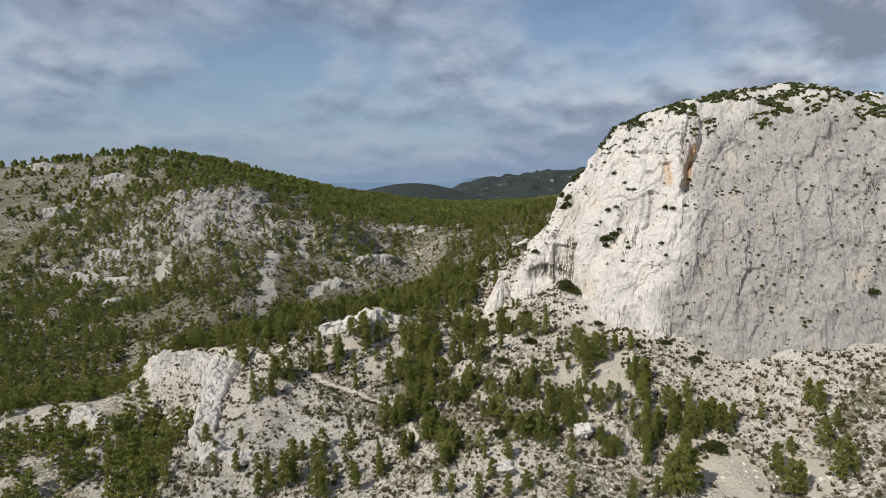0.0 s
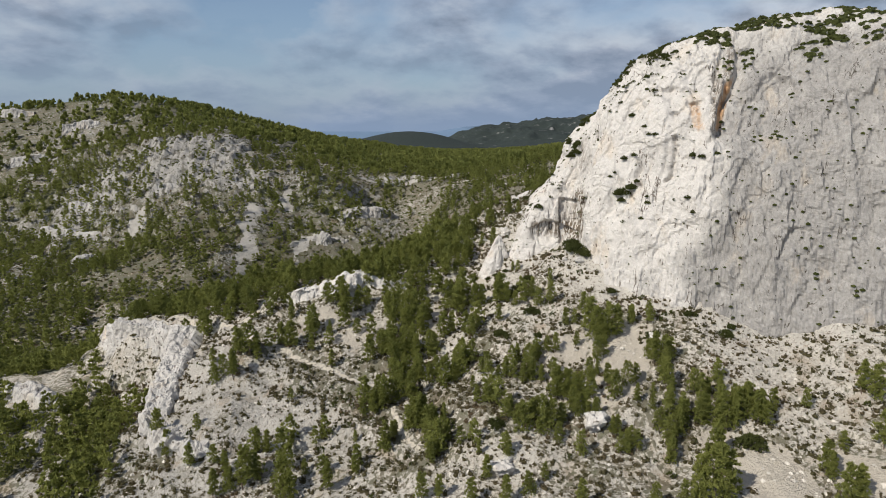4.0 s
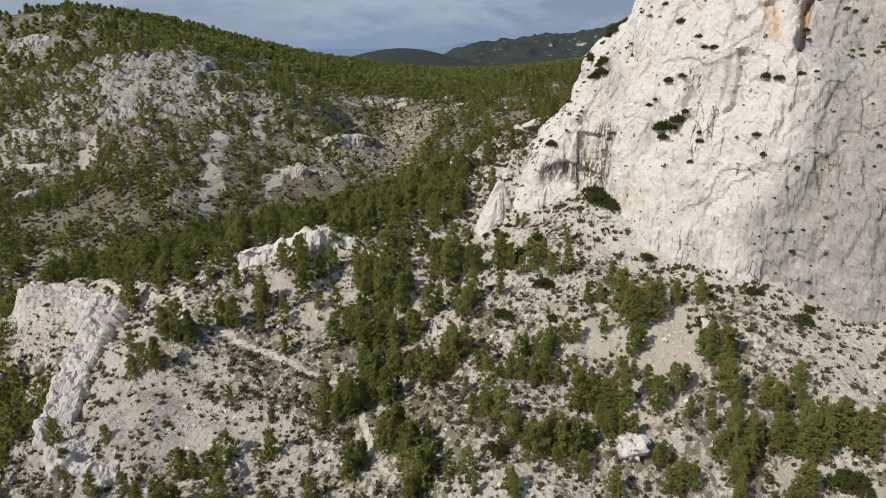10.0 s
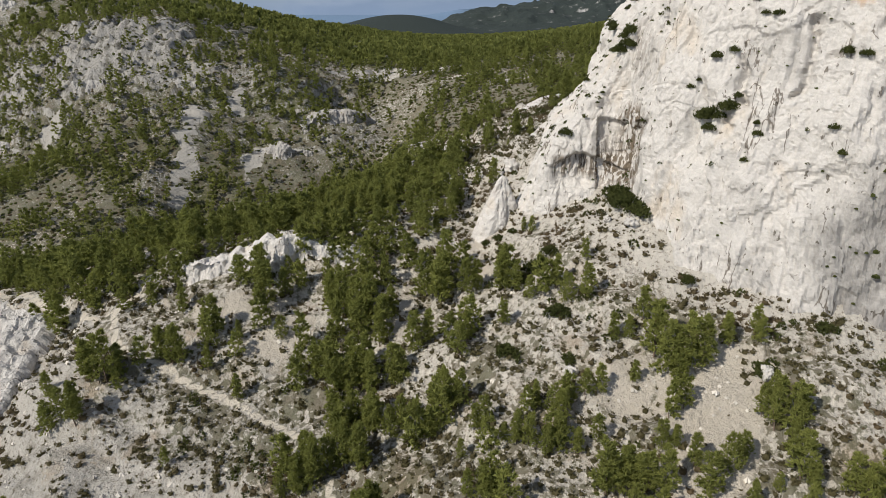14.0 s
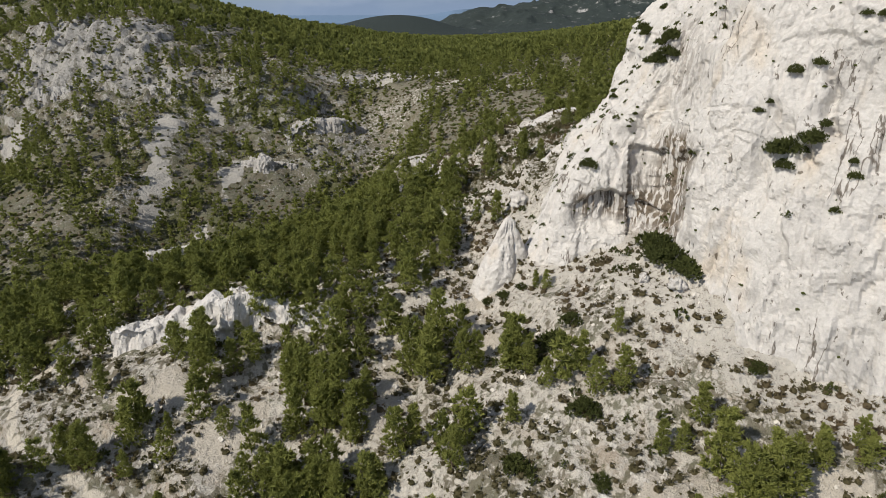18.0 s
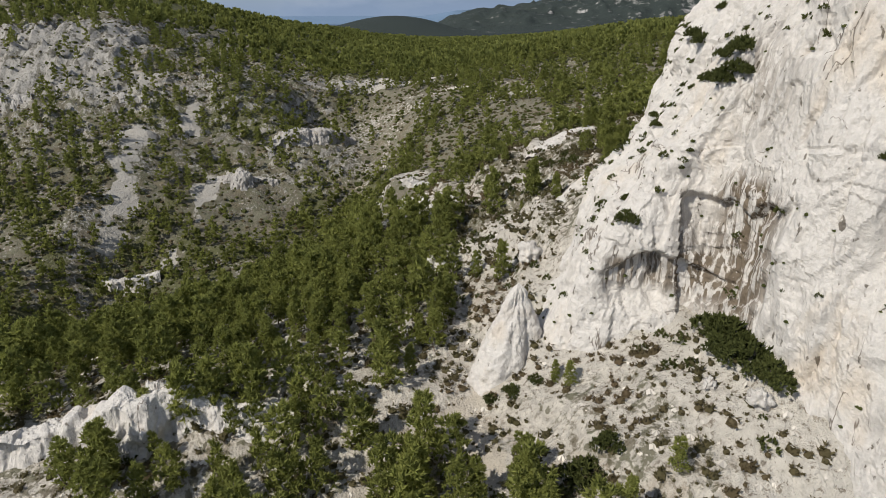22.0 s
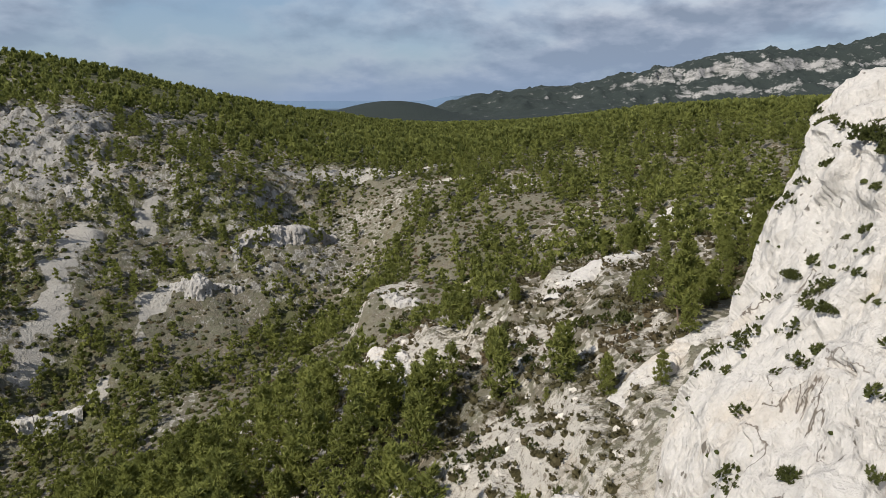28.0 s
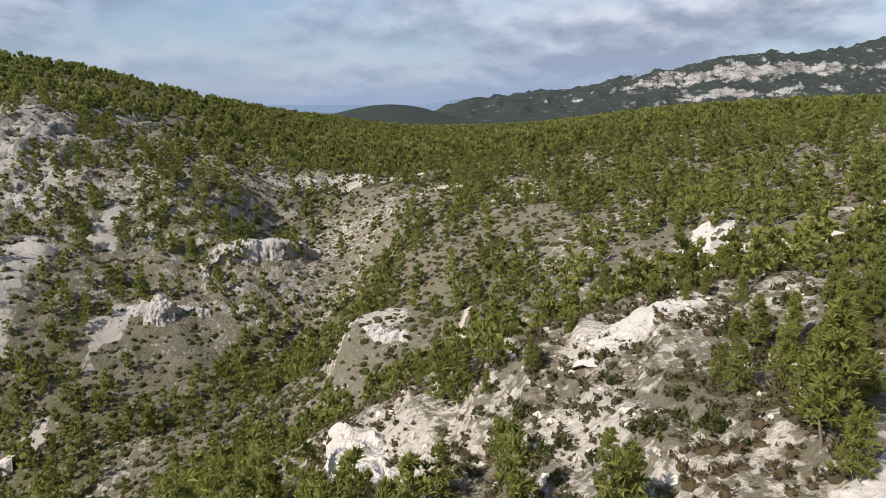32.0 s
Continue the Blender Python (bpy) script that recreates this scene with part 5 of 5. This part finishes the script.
SADDLE = ((-13, 53, 5.7), (-9, 52, 5.7), (-5, 49, 3.6), (6, 51, 5.4), (12, 35, 5.5), (10, 60, 3.6), (1, 68, 5.8), (3, 65, 4.9), (5, 61, 3.3), (23, 29, 5.5), (15, 27, 5.5), (19, 24, 4.3), (15, 67, 3.1), (27, 64, 4.0), (43, 121, 6.8), (30, 68, 3.5), (0, 44, 3.4), (5, 39, 3.1), (10, 34, 2.3), (31, 48, 3.2), (32, 63, 3.9), (27, 54, 3.5), (34, 39, 4.1), (31, 40, 3.7), (25, 69, 4.2), (32, 119, 6.7), (38, 119, 5.6))
PINNACLE_SIDE = ((11, -8, 3.0), (10, -6, 2.7), (19, -23, 3.4), (6, -1, 1.6), (5, 16, 5.5), (-5, 4, 5.0), (-7, 5, 4.2), (-4, 8, 5.2), (-10, 2, 5.0), (-8, -1, 4.1), (2, 19, 3.8))

SADDLE_EDGE = ((1.6, 69, 5.0), (3, 71, 4.2), (9.6, 60, 4.2), (6.1, 53, 4.6), (12.3, 40.3, 4.4), (24, 33.5, 7.8), (27, 38, 3.6), (30, 41, 3.4), (53, 102, 6.0), (28.5, 71, 5.6), (31, 75, 5.8), (34, 72, 5.2), (-2, 73, 3.6))
FAN_SIDE = ((64, -86, 6.2), (63, -94, 7.6), (65, -94, 6.5), (76, -83, 7), (80, -73, 7.2), (79, -71, 6.1), (67, -71, 4), (81, -80, 4.4), (74, -94, 8.2), (77, -93, 5.6), (38, -89, 8.8), (41, -90, 11), (43, -89, 8.6), (51, -73, 6.6), (56, -73, 6.4), (54, -71, 6.2), (49, -71, 6.6), (45, -71, 5.8), (39, -73, 5.6), (30, -75, 4.3), (27, -75, 4.3), (36, -78, 5.5), (30, -88, 4.8), (16, -89, 5.2), (36, -88, 4.8), (69, -81, 3.8), (64, -87, 5), (39, -63, 6.3), (42, -56, 4.9), (40, -53, 4.4), (79, -87, 3.6))
SLOPE_FOOT = ((-55, -70, 8.8), (-46, -73, 8.6), (-44, -74, 6.8), (-36, -74, 5.6), (-64, -64, 4.4), (-70, -64, 5), (-62, -71, 6), (-15, -82, 5.3), (-5, -84, 5.3), (2, -85, 5.2), (6, -83, 4.8), (-2, -79, 4.8), (-59, -70, 5.5), (10, -81, 3.4), (-66, -41, 5.4), (-71, -41, 4.8), (-77, -58, 6.2), (-82, -53, 6.4), (-72, -53, 4), (-12, -82, 4.4))
for n, (x, y, tall) in enumerate(tuple((a, b, c * (1.0 if c > 7 else 0.72)) for a, b, c in SADDLE_EDGE + SADDLE) + FAN_SIDE + SLOPE_FOOT + JUNCTION_CLUMP + PATH_FOOT + WEST_WOOD + GULLY_WOOD + MIDDLE_SLOPE + LOW_SLOPE + COLUMN_WOOD + EAST_WOOD + PINNACLE_SIDE):
    pine(x + float(rng.uniform(-0.4, 0.4)), y + float(rng.uniform(-0.4, 0.4)), tall * 1.18, n)
near = sample(12000, -118, 6, -18, 62, tree_density, 3.5, rng)
near = near[np.argsort(np.hypot(near[:, 0] + 25, near[:, 1] - 10))]
east = sample(2500, 6, 95, 30, 62, tree_density, 3.4, rng)
for n, (x, y) in enumerate(near[:36]):
    pine(x, y, float(rng.uniform(4.8, 8.2)), n)
for n, (x, y) in enumerate(east[:60]):
    pine(x, y, float(rng.uniform(2.6, 5.2)), n)
WOOD_CROWN = lobes_crown(1.0, 0.34, 12, 13, 5, 0.085, 0.024, np.random.default_rng(25))
WOOD_SLIM = lobes_crown(1.0, 0.27, 12, 12, 5, 0.082, 0.023, np.random.default_rng(26))
MID_CROWN = lobes_crown(1.0, 0.36, 8, 7, 3, 0.115, 0.055, np.random.default_rng(5))
MID_SLIM = lobes_crown(1.0, 0.30, 8, 7, 3, 0.115, 0.058, np.random.default_rng(15))
mid = np.concatenate([sample(24000, -330, 235, 62, 300, tree_density, 4.5, rng), sample(6500, -260, -90, -95, 62, tree_density, 3.3, rng)])
ALL_PINES = JUNCTION_CLUMP + PATH_FOOT + WEST_WOOD + GULLY_WOOD + MIDDLE_SLOPE + LOW_SLOPE + COLUMN_WOOD + EAST_WOOD + SADDLE
beside = np.array([p[:2] for p in ALL_PINES], float) + rng.normal(0, 2.1, (len(ALL_PINES), 2))
beside = beside[(beside[:, 0] < 12) & (np.arange(len(beside)) % 5 < 3) & (scree_at(beside[:, 0], beside[:, 1]) < 0.3) & (near_path(beside[:, 0], beside[:, 1]) > 1.5) & ~in_cliff(beside[:, 0], beside[:, 1])]
wood = np.concatenate([near[36:], beside, east[60:]])
for name, places, templates in (("ridge_pine_wood", wood, (WOOD_CROWN, WOOD_SLIM)), ("pine_wood", mid, (MID_CROWN, MID_SLIM))):
    cut = rng.uniform(0, 1, len(places)) < 0.55
    for template, some in zip(templates, (places[cut], places[~cut])):
        spread_copies(name, template, PINE_NEEDLES, on_ground(some, 0.3), (3.6 if name == "pine_wood" else 4.4) + 4.6 * rng.uniform(0, 1, len(some)) ** 1.2, rng, label="open wood of green pines between ridge and valley", category="pine wood")
FAR_CROWN = lobes_crown(1.0, 0.40, 4, 3, 3, 0.30, 0.19, np.random.default_rng(6), 0.1)
far = sample(30000, -560, 760, 300, 860, tree_density, 6.2, rng)
spread_copies("far_pine_wood", FAR_CROWN, PINE_NEEDLES, on_ground(far, 0.3), rng.uniform(4.6, 8.4, len(far)), rng, label="dense far green pine forest on the plateau", category="forest")

distant = sample(9000, -260, 900, 860, 1400, lambda x, y: np.full(np.shape(x), 0.9) * (np.abs(x - 0.3 * y) < 0.5 * y), 11.5, rng)
spread_copies("distant_pine_wood", FAR_CROWN, PINE_NEEDLES, on_ground(distant, 0.3), rng.uniform(7.5, 12, len(distant)), rng, 0.7, label="distant green pine forest below the mountains", category="forest")

gen = np.random.default_rng(9)


def shrub(tufts, per, length, width, gen, flat=0.36):
    d = gen.normal(0, 1, (tufts, 3))
    d /= np.linalg.norm(d, axis=1, keepdims=True)
    d[:, 2] = np.abs(d[:, 2])
    return blades(d * (0.42, 0.42, flat) * gen.uniform(0.6, 1.0, (tufts, 1)), d, per, length, width, 0.25, gen)




def dome(sides, wide, tall):
    """The dense heart of a shrub."""
    a = np.arange(sides) * 2 * math.pi / sides
    low = np.stack([wide * np.cos(a), wide * np.sin(a), 0 * a], 1)
    mid = np.stack([0.74 * wide * np.cos(a + 0.5), 0.74 * wide * np.sin(a + 0.5), 0 * a + 0.68 * tall], 1)
    out = []
    for k in range(sides):
        m = (k + 1) % sides
        out += [low[k], low[m], mid[k], low[m], mid[m], mid[k], mid[k], mid[m], (0.04, 0.03, tall)]
    out = np.array(out)
    facing = out + (0, 0, 0.05)
    return np.concatenate([out, facing / np.linalg.norm(facing, axis=1, keepdims=True)], 1)


SHRUB = np.concatenate([dome(5, 0.25, 0.27), shrub(11, 3, 0.18, 0.058, gen, 0.42)])
FAR_SHRUB = np.concatenate([dome(4, 0.36, 0.38), shrub(3, 3, 0.26, 0.13, gen, 0.44)])
BUSH = np.concatenate([shrub(90, 5, 0.12, 0.050, gen, 0.42) * (s, s, s, 1, 1, 1) + (dx, dy, 0, 0, 0, 0) for dx, dy, s in ((0, 0, 0.72), (0.27, 0.1, 0.5), (-0.2, 0.24, 0.55), (-0.12, -0.27, 0.48), (0.2, -0.24, 0.4))])
TUFT = shrub(38, 4, 0.125, 0.056, gen)


def shrub_density(x, y):
    return np.clip(0.62 + 0.9 * fbm(x / 9, y / 9, 0, 3, 71) + 1.6 * carpet_at(x, y), 0.10, 1) * (1 - 0.95 * scree_at(x, y)) * (1 - 0.55 * slab_at(x, y)) * (near_path(x, y) > 1.1) * ~in_cliff(x, y)


bushes = sample(90000, -118, 112, -108, 75, shrub_density, 1.2, rng)
spread_copies("heath", SHRUB, HEATH_LEAVES, on_ground(bushes, 0.1), 0.65 + 1.9 * rng.uniform(0, 1, len(bushes)) ** 1.8, rng, 1.0, label="low brownish green heath shrubs between pale stones", category="shrubs")
bushes = sample(25000, -420, 130, 75, 330, shrub_density, 2.1, rng)
spread_copies("far_heath", FAR_SHRUB, HEATH_LEAVES, on_ground(bushes, 0.1), rng.uniform(0.9, 2.6, len(bushes)), rng, 0.85, label="low heath shrubs on the far rocky slopes", category="shrubs")


def scrub_density(x, y):
    patch = smooth(-0.05, 0.45, fbm(x / 8, y / 8, 0, 3, 72))
    where_at = bump(x, y, 30, 40, 16, 12, 1.6) + bump(x, y, 48, 66, 22, 22, 0.7) + bump(x, y, -32, 122, 18, 20, 1.0) + bump(x, y, 0, 150, 40, 40, 0.35) + bump(x, y, 10, -25, 40, 30, 0.22) + bump(x, y, 50, -60, 30, 22, 0.3) + bump(x, y, -45, 10, 50, 30, 0.25) + bump(x, y, 0, 26, 20, 18, 0.6) + 0.9 * carpet_at(x, y)
    return np.clip(where_at, 0, 1) * patch * (near_path(x, y) > 1.5) * (1 - scree_at(x, y)) * ~in_cliff(x, y) * (1 - bump(x, y, 24, 29.5, 11, 2.4, 1.0, 0.5))


scrub = sample(16000, -110, 110, -100, 200, scrub_density, 1.8, rng)
spread_copies("evergreen_scrub", TUFT, BROAD_LEAVES, on_ground(scrub, 0.15), rng.uniform(1.2, 2.8, len(scrub)), rng, 1.0, label="dark green evergreen scrub between rocks and pines", category="shrubs")


def far_scrub_density(x, y):
    hollow = sum(height(x + a, y + b) for a, b in ((3.2, 0), (-3.2, 0), (0, 3.2), (0, -3.2))) / 4 - height(x, y)
    return np.clip(0.10 + 0.55 * smooth(-0.35, 0.5, fbm(x / 11, y / 11, 0, 3, 73)) + 1.2 * hollow, 0, 1) * (near_path(x, y) > 1.5) * (1 - scree_at(x, y)) * (1 - 0.45 * slab_at(x, y)) * ~in_cliff(x, y)


scrub = sample(80000, -420, 200, 72, 400, far_scrub_density, 2.3, rng)
spread_copies("far_evergreen_scrub", FAR_SHRUB, BROAD_LEAVES, on_ground(scrub, 0.15), 1.0 + 2.6 * rng.uniform(0, 1, len(scrub)) ** 1.6, rng, 0.9, label="dark green evergreen scrub on the far slopes", category="shrubs")

# evergreen bushes that stand out: way east, way north, width
BUSHES = ((27.5, -10.5, 7.5), (28.5, -14, 7.0), (29.5, -17.5, 6.0), (26.5, -13, 5.0), (11, -20, 6.0), (8, -22, 4.5), (13.5, -18.5, 4), (5, -5.5, 3), (2.5, -5.5, 2.6), (8, -5, 2.6), (34, -31.5, 3.4),
          (13, -32, 5), (13.5, -41, 3.6), (51, -43.5, 4), (58, -49, 5), (60, -47, 3), (53, -77, 7), (1, -68, 5), (4, -37, 4.6), (0, -59, 4), (40, -49, 4.2))
EVERGREEN = mesh_of("bush", BUSH[:, :3], tris(len(BUSH) // 3), tone=np.full(len(BUSH), 0.4), custom_normal=BUSH[:, 3:])
for n, (x, y, wide) in enumerate(BUSHES):
    ob = new("bush", EVERGREEN)
    if not EVERGREEN.materials:
        EVERGREEN.materials.append(BROAD_LEAVES)
    z = float(height(np.array([x]), np.array([y]))[0])
    ob.matrix_world = pose(x, y, z - 0.15, 0, 0, n * 71) @ Matrix.Diagonal((wide, wide, wide * 1.1, 1))
    tagged(ob, label="dense rounded dark evergreen bush on pale stony ground", category="bush", group="evergreen bushes")

# tufts on the cliff: on ledges, in pockets and over the flat top
cn = normals_of(CLIFF)
flat_p, flat_n = CLIFF.reshape(-1, 3), cn.reshape(-1, 3)
flat_n = np.where((flat_n[:, 1:2] > 0.3) & (flat_n[:, 2:3] < 0), -flat_n, flat_n)
up = np.abs(flat_n[:, 2])
x, y, z = flat_p.T
clump = fbm(x / 5, y / 5, z / 5, 3, 81)
grey = face_lichen(x, y, z)
chance = 0.0016 + 0.018 * grey * smooth(-0.5, 0.4, clump) + (0.08 + 0.2 * smooth(55, 66, z)) * smooth(0.62, 0.85, up) * smooth(-0.35, 0.2, clump) * (z > 40) + 0.02 * smooth(0.45, 0.7, up) * smooth(0, 0.4, clump)
pick = (rng.uniform(0, 1, len(flat_p)) < chance) & (y < 35) & (x < 190) & (z > height(x, y) + 0.5)
spots = flat_p[pick]
sizes = np.where(up[pick] > 0.6, rng.uniform(0.9, 2.0, pick.sum()) * (1 + 0.4 * smooth(55, 66, z[pick])), rng.uniform(0.35, 0.95, pick.sum()) + 1.3 * (x[pick] > 56) * rng.uniform(0, 1, pick.sum()) ** 2)
close = spots[:, 0] < 56
close = close & (up[pick] > 0.55)
for template, where_at in ((TUFT, close), (FAR_SHRUB, ~close)):
    spread_copies("cliff_shrubs", template, BROAD_LEAVES, spots[where_at] - (0, 0, 0.15), sizes[where_at], rng, 0.9, label="small dark shrubs growing on ledges of the cliff", category="shrubs")

# larger bushes on ledges of the face: place and width
for n, (bx, by, bz, wide) in enumerate((
    (37, -20.7, 27.2, 3.4), (38.3, -22, 28, 4.0), (40.1, -23.5, 29.3, 3.4), (37.5, -22.2, 25.8, 2.4), (36.2, -17.2, 31, 1.5), (36.6, -17.8, 32.6, 1.2), (39.2, -18.4, 36.8, 2.2), (41, -20, 38, 1.9),
    (27.5, 1.2, 37.4, 2.4), (28.7, -1.2, 38, 2.2), (18.8, -0.7, 21, 2.8), (20, 2, 21, 1.6), (25, -1, 29, 0.9), (24, -1, 27, 0.8), (30, 16.5, 41.4, 2.6), (29.6, 13.3, 40.7, 2.8), (28.7, 5.9, 40, 2.8), (28.8, 3, 40.7, 3.2),
    (29.2, 1, 41.4, 3.2), (27.7, 6, 38.1, 2.2), (27.6, 1.8, 37.5, 2.8), (28.4, -0.3, 38.2, 2.8), (34.3, 14.6, 46.3, 3.2), (35.4, 13.9, 47.3, 3.4), (37.3, 15.9, 48.8, 3.4), (32.8, 15.4, 44.7, 2.0), (39, 14, 50, 3.2), (24.7, 17.2, 31.1, 1.5), (23.9, 9, 30.4, 1.2),
    (54.8, -30.1, 38.2, 2.6), (57, -31.2, 38, 2.0), (58.9, -32.2, 37.8, 1.6), (45.7, -21.3, 43.8, 1.6), (43, -13, 48, 2.2), (48, -15, 55, 1.8), (45, -26, 20, 1.6), (62, -28, 47, 1.5), (40, -10, 52, 1.6), (104, -52, 16, 3.5), (110, -55, 12, 4), (118, -60, 15, 3.5), (44.2, -20, 45.6, 1.7), (46.1, -23.2, 43.5, 1.8), (41.7, -23.7, 31.2, 1.8), (43.9, -27.8, 25.7, 2.0), (43.6, -27.5, 27.2, 1.4), (52, -33.7, 27.7, 1.8), (53.1, -35.2, 23.9, 1.7))):
    near_by = flat_p[np.argmin(((flat_p - (bx, by, bz)) ** 2).sum(1))]
    ob = new("bush", EVERGREEN)
    ob.matrix_world = pose(*near_by, 0, 0, n * 53) @ Matrix.Diagonal((wide * 1.2, wide * 1.2, wide * 1.5, 1))
    ob.location.z -= 0.3 * wide * 0.3
    tagged(ob, label="dark evergreen bush rooted on a cliff ledge", category="bush", group="cliff bushes")

# loose stones
unit = np.random.default_rng(33)
ICO = []
for k in range(10):
    a, b = 2 * math.pi * k / 10, 2 * math.pi * (k + 1) / 10
    za, zb = (0.32 if k % 2 else -0.32), (-0.32 if k % 2 else 0.32)
    pa, pb = (0.9 * math.cos(a), 0.9 * math.sin(a), za), (0.9 * math.cos(b), 0.9 * math.sin(b), zb)
    ICO += [pa, pb, (0.1, 0.05, 0.85)] + ([pb, pa, (0, 0, -0.8)] if k % 2 else [])
STONE = np.array(ICO) * (0.55, 0.42, 0.40) + 0.05 * np.sin(np.array(ICO) * 9.1)


def stone_density(x, y):
    return np.clip(0.10 + 0.75 * slab_at(x, y) + 0.35 * scree_at(x, y) + 0.5 * bump(x, y, 16, -8, 10, 12, 1.0) + 0.4 * np.maximum(0, fbm(x / 12, y / 12, 0, 3, 95)), 0, 1) * (near_path(x, y) > 1.0) * ~in_cliff(x, y)


stones = sample(30000, -110, 100, -108, 72, stone_density, 0.8, rng)
spread_copies("loose_stones", STONE, STONE_MAT, on_ground(stones, 0.05), 0.25 + 1.1 * rng.uniform(0, 1, len(stones)) ** 4, rng, label="loose pale limestone rubble on the slope", category="stones")
